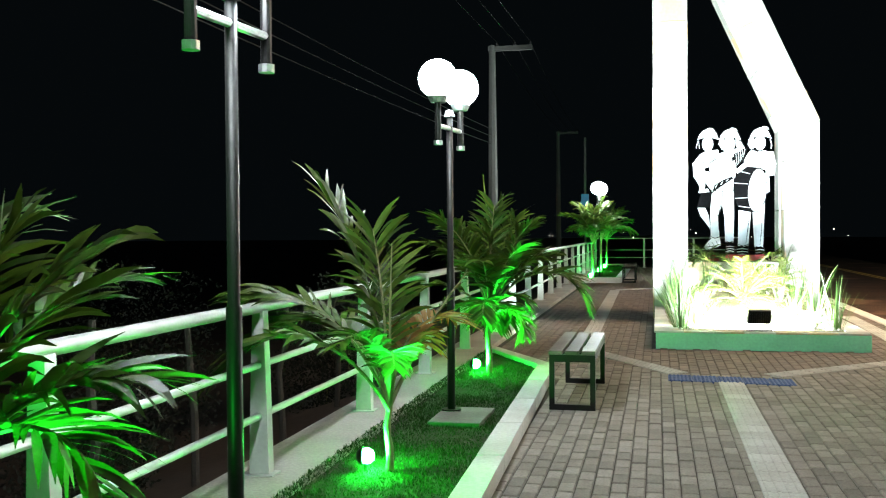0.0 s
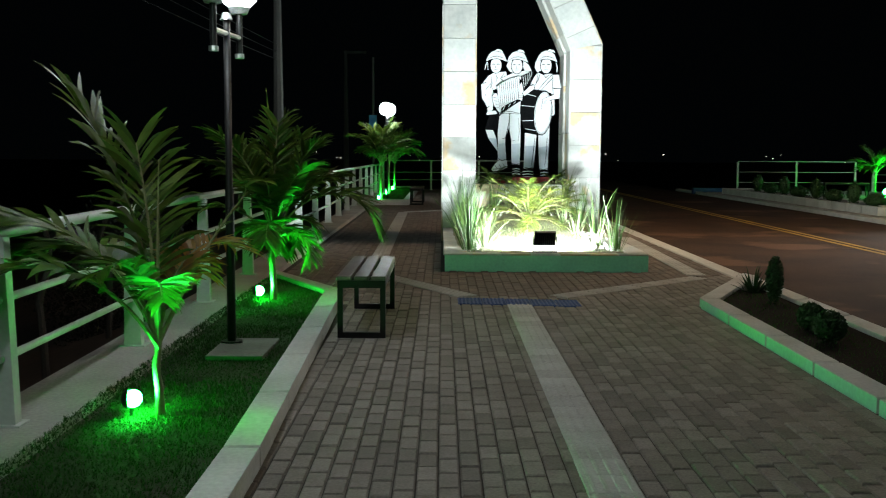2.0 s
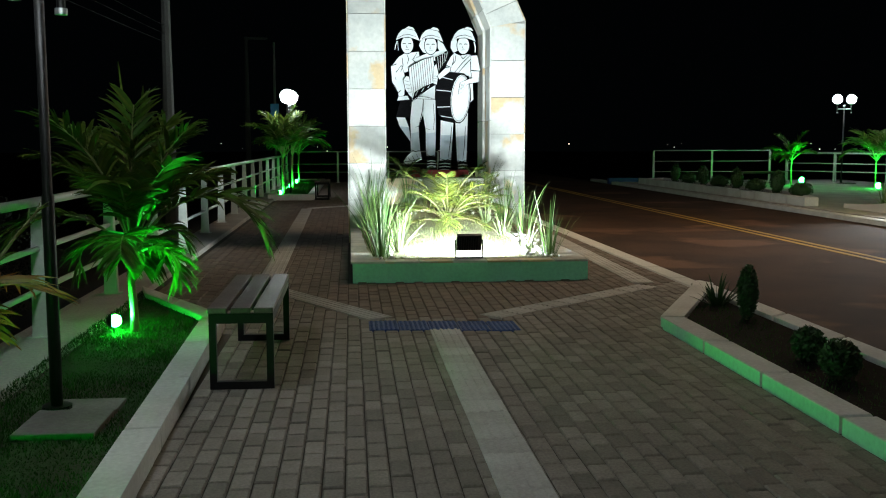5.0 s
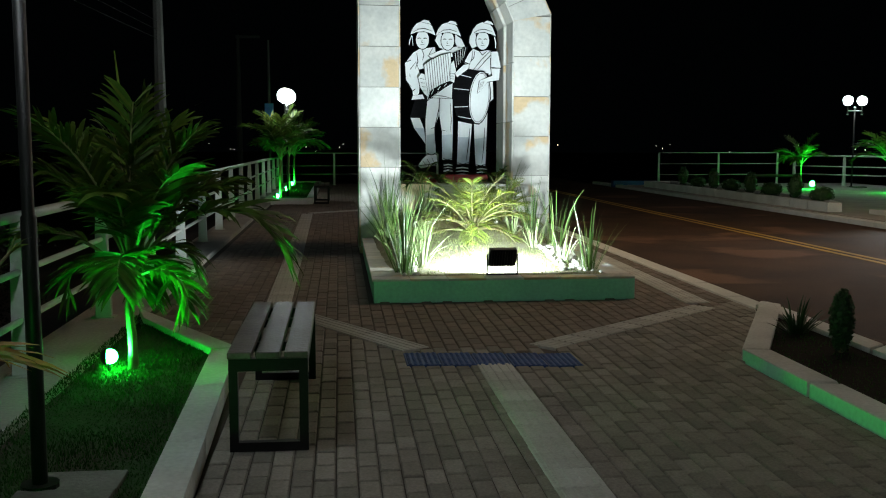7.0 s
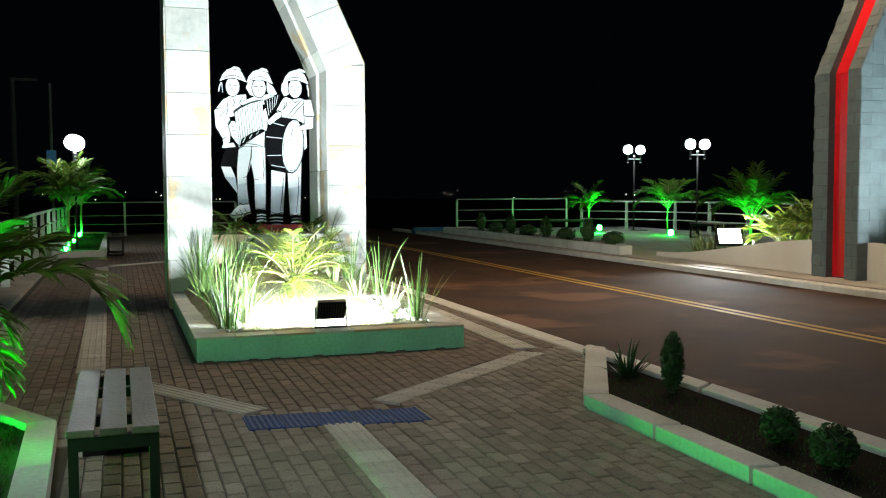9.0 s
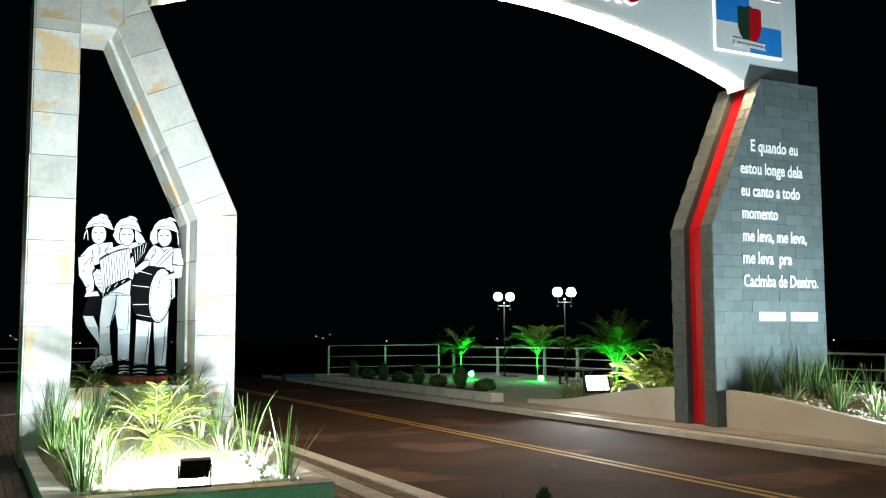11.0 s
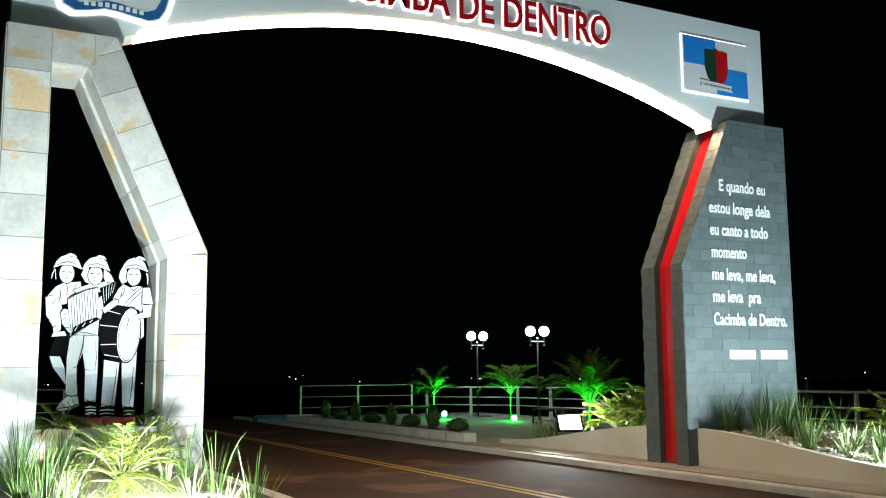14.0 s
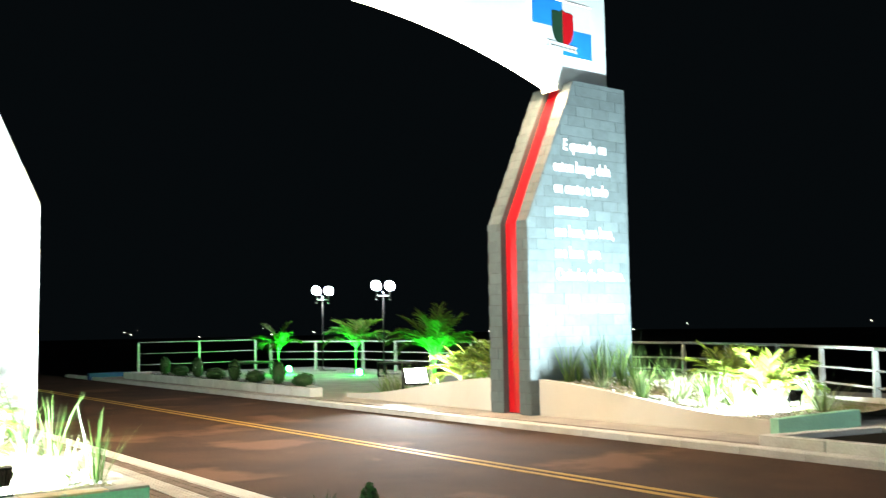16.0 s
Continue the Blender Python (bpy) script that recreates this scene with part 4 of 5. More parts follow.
# ---------------------------------------------------------------- benches
def bench():
    ob = thing("bench", pose(-0.625, 9.11, 0) @ Matrix.Diagonal((1, 1, 1.05, 1)), "backless bench of weathered wooden slats on black steel frames", "bench", "benches along the path")
    for y in (-0.78, 0.74):
        f = Geo()
        for x in (-0.2, 0.155):
            f.box(x, y, 0, x + 0.045, y + 0.045, 0.46)
        f.box(-0.155, y, 0.0, 0.155, y + 0.045, 0.045).box(-0.155, y, 0.4, 0.155, y + 0.045, 0.46)
        part("end_frame", f, BLACK_STEEL, ob, "black square-tube end frame")
    part("side_rail", Geo().box(-0.198, -0.735, 0.405, -0.158, 0.74, 0.455), BLACK_STEEL, ob)
    part("side_rail", Geo().box(0.158, -0.735, 0.405, 0.198, 0.74, 0.455), BLACK_STEEL, ob)
    for y in (-0.35, 0.35):
        part("cross_bar", Geo().box(-0.158, y, 0.41, 0.158, y + 0.04, 0.458), BLACK_STEEL, ob)
    for x in (-0.205, -0.062, 0.081):
        part("slat", Geo().box(x, -0.79, 0.462, x + 0.12, 0.79, 0.495), WOOD, ob, round_edges=0.005)
    return ob


first_bench = bench()
copy_thing(first_bench, pose(-0.72, 29.9, 0))
copy_thing(first_bench, pose(15.3, 36.8, 0, 0, 0, 80))
copy_thing(first_bench, pose(17.9, 31.0, 0, 0, 0, 10))


# ---------------------------------------------------------------- street lamps
def street_lamp(m, rise, turn, label, globe=0.155):
    ob = thing("street_lamp", m, label, "street lamp", "street lamps")
    part("base_slab", Geo().box(-0.08, -0.52, -0.05, 0.33, -0.06, 0.035).box(-0.08, -0.05, -0.05, 0.33, 0.2, 0.025), SLAB, ob, "weathered concrete cover slabs", round_edges=0.006)
    part("foot_flange", Geo().tube([(0, 0, 0.02), (0, 0, 0.045)], 0.08, 16), BLACK_STEEL, ob)
    part("post", Geo().tube([(0, 0, 0.02), (0, 0, 1.2), (0, 0, 1.21), (0, 0, rise)], [0.033, 0.033, 0.026, 0.026], 14), BLACK_STEEL, ob, smooth=True)
    d = Vector((math.cos(radians(turn)), math.sin(radians(turn)), 0))
    up = Vector((0, 0, 1))
    part("post_cap", Geo().tube([(0, 0, rise), (0, 0, rise + 0.05)], [0.045, 0.03], 12), SILVER, ob)
    part("cross_arm", Geo().tube([up * (rise - 0.1) - d * 0.28, up * (rise - 0.1) + d * 0.28], 0.02, 8), SILVER, ob)
    for s in (-1, 1):
        arm = part("arm", Geo().tube([up * (rise - 0.22) + d * 0.28 * s, up * (rise + 0.09) + d * 0.28 * s], 0.025, 10), BLACK_STEEL, ob)
        part("arm_cap", Geo().tube([up * (rise - 0.255) + d * 0.28 * s, up * (rise - 0.22) + d * 0.28 * s], 0.035, 10), SILVER, arm)
        part("globe_holder", Geo().tube([up * (rise + 0.08) + d * 0.28 * s, up * (rise + 0.13) + d * 0.28 * s], [0.06, 0.085], 14), SILVER, arm)
        part("globe", Geo().ball(up * (rise + 0.27) + d * 0.28 * s, globe, 12, 20), GLASS_GLOBE, arm, "lit milky glass globe", smooth=True)
    return ob


NEAR = "black twin-globe street lamp standing in the turf bed"
street_lamp(pose(-1.575, 3.55, 0.06), 2.45, 83, NEAR)
street_lamp(pose(-1.56, 7.67, 0.06), 2.45, 83, NEAR)
street_lamp(pose(-1.675, 30.6, 0.08), 2.54, 83, NEAR, 0.2)
# Added out of view to brighten the mint end wall and right-hand kerb.
street_lamp(pose(14.6, 7.6, 0), 2.95, 0, "black twin-globe street lamp added out of view to light the road corner", 0.13)
street_lamp(pose(18.9, 37.8, 0), 2.95, 0, "black twin-globe street lamp beside the far fence", 0.175)
street_lamp(pose(18.8, 33.2, 0), 2.95, -5, "black twin-globe street lamp beside the far fence", 0.175)


# ---------------------------------------------------------------- poles and cables
def utility_pole(x, y, top, ground_z, label):
    ob = thing("utility_pole", pose(x, y, ground_z), label, "utility pole", "utility poles")
    h = top - ground_z
    part("shaft", Geo().tube([(0, 0, 0), (0, 0, h)], [0.2, 0.1], 8), POLE_CONC, ob)
    part("crossarm", Geo().box(-0.12, -0.07, h - 0.18, 1.25, 0.07, h - 0.03), POLE_CONC, ob, round_edges=0.01)
    for x0 in (0.15, 0.7, 1.18):
        part("insulator", Geo().tube([(x0, 0, h - 0.03), (x0, 0, h + 0.06), (x0, 0, h + 0.12)], [0.035, 0.05, 0.025], 8), BLACK_STEEL, ob)
    return ob


utility_pole(-4.9, 29.6, 7.35, -1.3, "grey concrete utility pole with a crossarm beyond the fence")
utility_pole(-5.9, 60.0, 7.75, -2.5, "distant grey concrete utility pole with a crossarm")
pole = thing("slim_mast", pose(-2.94, 42, -0.6), "slim pale steel mast behind the fence", "mast")
part("mast", Geo().tube([(0, 0, 0), (0, 0, 6.2)], [0.06, 0.045], 8), POLE_CONC, pole)
part("meter_box", Geo().box(-0.16, -0.2, 3.2, 0.16, -0.06, 3.75), FLAG_BLUE, pole, "small blue box")


def cable(a, b, sag):
    a, b = Vector(a), Vector(b)
    pts = [a.lerp(b, i / 24) - Vector((0, 0, sag * 4 * (i / 24) * (1 - i / 24))) for i in range(25)]
    solid("overhead_cable", Geo().tube(pts, 0.009, 5), BLACK_STEEL, "thin overhead cable between the concrete poles", "cable", group="overhead cables")


for k, x0 in enumerate((0.15, 0.7, 1.18)):
    cable((-4.9 + x0, 29.6, 7.45), (-4.9 + x0, -12.0, 7.6), 0.35)
    cable((-4.9 + x0, 29.6, 7.45), (-5.9 + x0, 60.0, 7.85), 0.3)
for k in range(3):
    cable((-4.9, 29.6, 4.3 + 0.22 * k), (-4.9, -12.0, 4.1 + 0.24 * k), 0.25)


# ---------------------------------------------------------------- lights in the gardens
def green_spot(x, y, z, toward, power=1.0, r=0.05, rise=0.8, cone=102):
    ob = thing("garden_spot", pose(x, y, z, 0, 0, 8 if x < 0 else 170), "small round garden spotlight glowing green beside a palm", "spotlight", "green garden spots")
    part("spike", Geo().tube([(0, 0, -0.08), (0, 0, 0.0)], 0.012, 6), BLACK_STEEL, ob)
    part("lens", Geo().ball((0.01, 0, 0.045), r, 10, 14), LENS_GREEN, ob, "lit green lens", smooth=True)
    bowl, sides = Geo(), 16
    for i in range(6):
        w = math.pi / 2 + 0.3 + 1.0 * i / 5
        bowl.v += [(0.005 + 1.25 * r * math.cos(w), 1.25 * r * math.sin(w) * math.cos(2 * math.pi * k / sides), 0.045 + 1.25 * r * math.sin(w) * math.sin(2 * math.pi * k / sides)) for k in range(sides)]
    bowl.f = [(i * sides + k, i * sides + (k + 1) % sides, (i + 1) * sides + (k + 1) % sides, (i + 1) * sides + k) for i in range(5) for k in range(sides)] + [tuple(range(5 * sides, 6 * sides))]
    bowl.s = [0] * len(bowl.f)
    shell = part("housing", bowl, BLACK_STEEL, ob, "black bowl-shaped housing", smooth=True)
    wall = shell.modifiers.new("thickness", "SOLIDIFY")
    wall.thickness, wall.offset = 0.006, 1
    eye = Vector((x, y, z + 0.06))
    away = (Vector((toward[0], toward[1], eye.z)) - eye).normalized()
    eye = eye + away * (r + 0.025)
    lamp("SPOT", look(tuple(eye), tuple(eye + away + Vector((0, 0, rise)))), SPOT * power, (0.012, 1.0, 0.06), cone=cone, blend=0.9, r=0.03)


def floodlight(x, y, z, turn, tilt, label, size=1.0):
    ob = thing("floodlight", pose(x, y, z, 0, 0, turn) @ Matrix.Scale(size, 4), label, "floodlight", "floodlights")
    m = pose(0, 0, 0.17, tilt)
    box = Geo().box(-0.145, -0.03, -0.1, 0.145, 0.03, 0.1, m=m)
    part("housing", box, BLACK_STEEL, ob, round_edges=0.008)
    fins = Geo()
    for i in range(9):
        fins.box(-0.12 + 0.028 * i, -0.05, -0.085, -0.112 + 0.028 * i, -0.03, 0.085, m=m)
    part("cooling_fins", fins, BLACK_STEEL, ob)
    part("lens", Geo().box(-0.13, 0.03, -0.085, 0.13, 0.034, 0.085, m=m), LENS_WHITE, ob, "lit white lens")
    part("bracket", Geo().box(-0.165, -0.012, -0.02, -0.15, 0.012, 0.2).box(0.15, -0.012, -0.02, 0.165, 0.012, 0.2).box(-0.165, -0.012, -0.02, 0.165, 0.012, 0.0), BLACK_STEEL, ob)
    return ob, ob.matrix_basis @ m


for x, y, px, py in ((-1.7, 5.72, -1.55, 5.66), (-1.8, 9.98, -1.65, 9.92), (-1.75, 1.5, -1.66, 1.92)):
    green_spot(x, y, 0.11, (px, py), *((0.45, 0.03, 1.7) if y < 2 else ()))
for y in (30.2, 34.6, 38.6):
    green_spot(-1.95, y - 0.15, 0.12, (-1.85, y), 0.4, 0.06, 1.6, 80)
green_spot(16.6, 36.3, 0.16, (16.6, 37.2), 1.9, 0.1, 1.3, 62)
green_spot(18.02, 33.6, 0.06, (18.35, 34.4), 2.1, 0.1, 1.3, 62)
green_spot(14.7, 24.7, 0.04, (15.1, 25.1), 1.1, 0.05, 2.2, 80)

flood, m = floodlight(1.42, 13.25, 0.24, 0, 26, "black floodlight seen from behind, aimed at the stone gateway")
lamp("AREA", m @ pose(0, 0.04, 0, 90), FLOOD, (0.85, 0.98, 0.98), w=0.25, h=0.16)
flood, m = floodlight(13.3, 12.85, 0.34, 2, 30, "black floodlight aimed at the slate pillar")
lamp("AREA", m @ pose(0, 0.04, 0, 90), FLOOD_SIDE, (0.8, 0.97, 1.0), w=0.25, h=0.16)
flood, m = floodlight(12.52, 22.35, 0.2, 168, 24, "large black floodlight shining towards the road", 2.0)
lamp("AREA", m @ pose(0, 0.04, 0, 90), FLOOD_BACK, (0.92, 1.0, 0.98), w=0.25, h=0.16, spread=radians(140))


# ---------------------------------------------------------------- plants
def frond(g, base, yaw, lift, length, droop, leaf, rng, count=26, bare=0.3, broad=0.04):
    """A feather leaf: a curved stalk with long drooping leaflets on both sides."""
    d = Vector((math.cos(yaw), math.sin(yaw), 0))
    side = Vector((-d.y, d.x, 0))
    pts, p, a = [], Vector(base), lift
    steps = 14
    for i in range(steps + 1):
        pts.append(p.copy())
        p = p + (d * math.cos(a) + Vector((0, 0, 1)) * math.sin(a)) * (length / steps)
        a -= droop / steps * (0.4 + 1.2 * i / steps)
    g.tube(pts, [0.013 * (1 - 0.85 * i / steps) + 0.002 for i in range(steps + 1)], 6, 1, caps=False)
    for k in range(count):
        t = bare + (1 - bare) * (k + rng.random() * 0.7) / count
        i = min(steps - 1, int(t * steps))
        o = pts[i].lerp(pts[i + 1], t * steps - i)
        ahead = (pts[i + 1] - pts[i]).normalized()
        up = ahead.cross(side)
        up = up if up.z > 0 or abs(ahead.z) > 0.9 else -up
        u = (t - bare) / (1 - bare)
        size = leaf * (0.55 + 0.45 * math.sin(math.pi * (0.15 + 0.75 * u))) * rng.uniform(0.75, 1.12)
        for s in (-1, 1):
            out = (side * s * (0.95 - 0.3 * u) + ahead * (0.6 + 0.3 * u) + up * rng.uniform(0.0, 0.35)).normalized()
            q, leafpts, fall = o.copy(), [], rng.uniform(0.08, 0.26)
            for j in range(6):
                leafpts.append(q.copy())
                q = q + out * (size / 5)
                out = (out + Vector((0, 0, -fall * (0.5 + 0.25 * j)))).normalized()
            w = leaf * broad * rng.uniform(0.7, 1.25)
            flat = out.cross(up).normalized()
            flat = (flat + up * rng.uniform(-0.7, 0.7)).normalized()
            g.ribbon(leafpts, [w * 0.45, w, w * 1.05, w * 0.9, w * 0.5, 0.001], flat)


def palm(m, label, seed, trunk, fronds, spear=0.0, leafmat=PALM_LEAF, thick=0.034, count=34, broad=0.045):
    """fronds: rows of yaw, lift and droop in degrees, length, leaflet length, and whether it is withered."""
    rng = random.Random(seed)
    ob = thing("palm", m, label, "palm", "garden palms")
    t = Geo()
    pts = [(0.008 * math.sin(i), 0.008 * math.cos(2 * i), trunk * i / 8 - 0.03) for i in range(9)]
    t.tube(pts, [thick * (1 - 0.4 * i / 8) + 0.003 * (i % 2) for i in range(9)], 9)
    part("trunk", t, STEM, ob, "ringed slender trunk", smooth=True)
    top = Vector(pts[-1])
    for yaw, lift, droop, length, leaf, withered in fronds:
        g = Geo()
        frond(g, top + Vector((0, 0, -0.1 * rng.random())), radians(yaw), radians(lift), length, radians(droop), leaf, rng, count=count, broad=broad)
        part("frond", g, [DRY_LEAF if withered else leafmat, STEM], ob, "withered brown frond" if withered else "")
    if spear:
        part("spear_leaf", Geo().tube([top, top + Vector((0.01, 0, spear * 0.5)), top + Vector((-0.06, 0.02, spear))], [0.026, 0.02, 0.004], 6), GOLD_LEAF, ob)
    return ob


def ring(seed, count, length, leaf, lifts=(80, 25), droops=(50, 110)):
    """Fronds set round a crown, the inner ones steep, the outer ones low."""
    rng = random.Random(seed)
    out = []
    for k in range(count):
        u = k / max(1, count - 1)
        out.append((137.5 * k + rng.uniform(-20, 20), lifts[0] + (lifts[1] - lifts[0]) * u + rng.uniform(-6, 6), droops[0] + (droops[1] - droops[0]) * u,
                    length * rng.uniform(0.85, 1.1), leaf * rng.uniform(0.9, 1.1), 0))
    return out


palm(pose(-1.55, 5.74, 0.06), "young palm with ragged fronds lit green in the turf bed", 3, 0.5, [
    (178, 83, 32, 1.42, 0.42, 0), (186, 66, 95, 1.3, 0.42, 0), (204, 60, 125, 1.25, 0.46, 0), (160, 64, 115, 1.1, 0.42, 0), (250, 84, 125, 0.75, 0.25, 0), (290, 84, 150, 0.62, 0.24, 0),
    (42, 62, 20, 1.02, 0.1, 0), (60, 80, 125, 0.95, 0.3, 1), (80, 76, 145, 0.85, 0.28, 1), (110, 70, 110, 0.9, 0.3, 0), (92, 87, 8, 1.0, 0.07, 0), (140, 86, 15, 1.1, 0.4, 0)],
     thick=0.027, count=24, broad=0.055)
palm(pose(-1.65, 10.0, 0.06), "young palm with a tall spear leaf in the turf bed", 5, 0.72,
     ring(5, 17, 1.08, 0.36, (88, 64), (22, 85)) + [(-8, 60, 150, 1.35, 0.42, 0), (188, 52, 130, 1.1, 0.36, 0)] +
     ring(6, 7, 0.55, 0.3, (52, 30), (150, 180)), spear=1.42, count=28, broad=0.052)
palm(pose(-1.66, 1.95, 0.06), "young palm with broad fronds beside the fence", 8, 0.92, [
    (30, 74, 55, 0.74, 0.32, 0), (12, 60, 80, 0.66, 0.32, 0), (65, 70, 65, 0.78, 0.33, 0), (-5, 60, 170, 0.72, 0.28, 0), (110, 76, 60, 0.9, 0.36, 0), (180, 65, 90, 1.0, 0.4, 0),
    (240, 65, 90, 0.9, 0.36, 0), (48, 84, 35, 0.72, 0.28, 0)], count=22, broad=0.055)
for i, y in enumerate((30.2, 34.6, 38.6)):
    palm(pose(-1.85, y, 0.08), "distant young palm lit green in the far turf bed", 11 + i, 1.15, ring(11 + i, 15, 1.35, 0.42, (86, 52), (30, 115)), thick=0.045, broad=0.055)
palm(pose(16.6, 37.2, 0), "small palm lit green beside the far fence", 21, 1.0, ring(21, 8, 1.05, 0.42, (80, 40), (45, 110)))
palm(pose(18.35, 34.4, 0), "small palm lit green beside the far fence", 22, 1.05, ring(22, 10, 1.3, 0.48, (80, 40), (45, 110)))
palm(pose(15.2, 25.2, 0.05), "bushy palm behind the bowed garden wall", 23, 0.8, ring(23, 20, 1.45, 0.46, (86, 48), (30, 110)), thick=0.05)
palm(pose(1.38, 15.3, soil_z(1.38, 15.3)), "small golden feather palm in the planter", 31, 0.12, ring(31, 30, 0.8, 0.24, (80, 12), (45, 85)), leafmat=GOLD_LEAF, count=20, broad=0.022)
palm(pose(1.95, 16.5, soil_z(1.95, 16.5)), "small golden feather palm in the planter", 32, 0.1, ring(32, 16, 0.6, 0.2, (80, 20), (50, 90)), leafmat=GOLD_LEAF, count=18, broad=0.025)
palm(pose(0.92, 17.66, 1.0), "small green fern-like palm on the plinth", 33, 0.06, ring(33, 9, 0.38, 0.14, (70, 20)), thick=0.015)
palm(pose(1.2, 17.62, 1.0), "small green fern-like palm on the plinth", 35, 0.05, ring(35, 8, 0.24, 0.1, (70, 20)), thick=0.012)
palm(pose(2.06, 17.66, 1.0), "small green fern-like palm on the plinth", 34, 0.06, ring(34, 8, 0.3, 0.12, (75, 25)), thick=0.015)
for i, (x, y) in enumerate(((13.0, 21.2), (13.2, 20.4), (13.6, 21.5), (12.95, 19.6), (13.9, 20.6))):
    palm(pose(x, y, crown(y) - 0.05), "golden feather palm bush beside the pillar", 41 + i, 0.12, ring(41 + i, 14, 0.95, 0.3, (84, 40), (40, 95)), leafmat=GOLD_LEAF, broad=0.06)
for i, (x, y) in enumerate(((14.6, 15.2), (15.2, 14.4), (14.3, 14.1))):
    palm(pose(x, y, crown(y) - 0.05), "golden feather palm in the pillar garden", 51 + i, 0.14, ring(51 + i, 12, 0.85, 0.32, (80, 35), (40, 90)), leafmat=GOLD_LEAF)


def reeds(m, label, seed, count=60, height=0.8, spread=0.12, mat=REED, name="reed_clump", width=0.008, lean=0.55):
    rng = random.Random(seed)
    g = Geo()
    for k in range(count):
        a, r = rng.uniform(0, 6.28), spread * math.sqrt(rng.random())
        p = Vector((r * math.cos(a), r * math.sin(a), -0.02))
        d = Vector((math.cos(a), math.sin(a), 0))
        tilt = lean * rng.random() ** 1.3 * (1.7 if rng.random() < 0.15 else 1)
        h = height * rng.uniform(0.4, 1.08)
        out = (d * math.sin(tilt) + Vector((0, 0, math.cos(tilt)))).normalized()
        pts = []
        for j in range(6):
            pts.append(p.copy())
            p = p + out * (h / 5)
            out = (out + d * 0.09 * rng.random() * (1 + j * 0.5) + Vector((0, 0, -0.03 * j * rng.random()))).normalized()
        w = width * rng.uniform(0.7, 1.3)
        g.ribbon(pts, [w, w * 1.1, w, w * 0.85, w * 0.5, 0.0008], Vector((-d.y, d.x, 0)).normalized() if rng.random() < 0.6 else Vector((rng.uniform(-1, 1), rng.uniform(-1, 1), 0)).normalized())
    ob = solid(name, g, mat, label, "plant", group="garden reeds")
    ob.matrix_world = m
    return ob


REEDS = "clump of long striped reed leaves in the planter"
for i, (x, y, h, n) in enumerate(((0.42, 13.5, 1.05, 58), (2.42, 13.55, 0.78, 44), (0.46, 14.6, 0.95, 44), (0.36, 15.8, 0.95, 36), (2.36, 14.9, 0.8, 40), (2.3, 16.1, 0.8, 34), (0.95, 16.95, 0.72, 30),
                                  (1.5, 17.05, 0.5, 26), (2.12, 17.05, 0.9, 34), (0.42, 16.9, 1.0, 30))):
    reeds(pose(x, y, soil_z(x, y)), REEDS, 60 + i, n, h, 0.085, width=0.0062, lean=0.5)
for i, (x, y, h) in enumerate(((0.62, 13.75, 0.6), (2.2, 13.9, 0.42), (0.7, 14.3, 0.45), (2.05, 14.7, 0.5), (0.8, 15.3, 0.5), (1.95, 15.6, 0.45), (1.2, 16.4, 0.45), (1.75, 16.5, 0.5))):
    reeds(pose(x, y, soil_z(x, y)), "low tuft of pale drooping leaves in the planter", 130 + i, 24, h, 0.08, STRAP, "leaf_tuft", 0.008, 1.1)
for i, (x, y, h, n) in enumerate(((12.32, 17.0, 1.0, 24), (12.62, 17.08, 0.6, 26), (12.95, 16.9, 0.85, 34), (13.35, 17.0, 1.05, 40), (13.62, 16.9, 0.9, 34), (14.1, 16.95, 0.95, 40), (12.9, 16.1, 0.5, 26),
                                  (12.22, 15.1, 0.95, 44), (14.5, 16.4, 0.7, 30))):
    reeds(pose(x, y, crown(y) - 0.06), "clump of dark reed leaves before the pillar", 80 + i, n, h, 0.08, width=0.009, lean=0.45)
for i, (x, y, h) in enumerate(((12.35, 16.2, 0.4), (12.75, 15.7, 0.45), (12.5, 14.6, 0.5), (12.95, 14.8, 0.6), (13.3, 14.6, 0.6), (12.45, 13.9, 0.42), (12.9, 13.6, 0.4), (13.5, 13.5, 0.5), (13.95, 12.75, 0.8),
                               (12.3, 23.3, 0.75), (12.45, 22.9, 0.7), (12.75, 23.1, 0.85), (12.2, 22.8, 0.6), (13.1, 22.8, 0.8))):
    reeds(pose(x, y, crown(y) - 0.06), "clump of pale broad strap leaves in the pillar garden", 95 + i, 26, h, 0.1, STRAP, width=0.016, lean=0.85)
for i, (x, y, h) in enumerate(((13.22, 13.95, 0.62), (13.02, 14.25, 0.66), (13.36, 14.05, 0.5))):
    reeds(pose(x, y, crown(y) - 0.06), "dense clump of reed leaves before the floodlight", 140 + i, 60, h, 0.09, width=0.012, lean=0.6)
reeds(pose(3.45, 10.85, 0.05), "spiky dark green tuft in the roadside bed", 110, 50, 0.34, 0.06, BUSH, "spiky_tuft", 0.012, 1.1)
reeds(pose(12.3, 10.6, 0.06), "spiky dark green tuft in the corner bed", 111, 40, 0.4, 0.08, BUSH, "spiky_tuft", 0.014, 1.1)


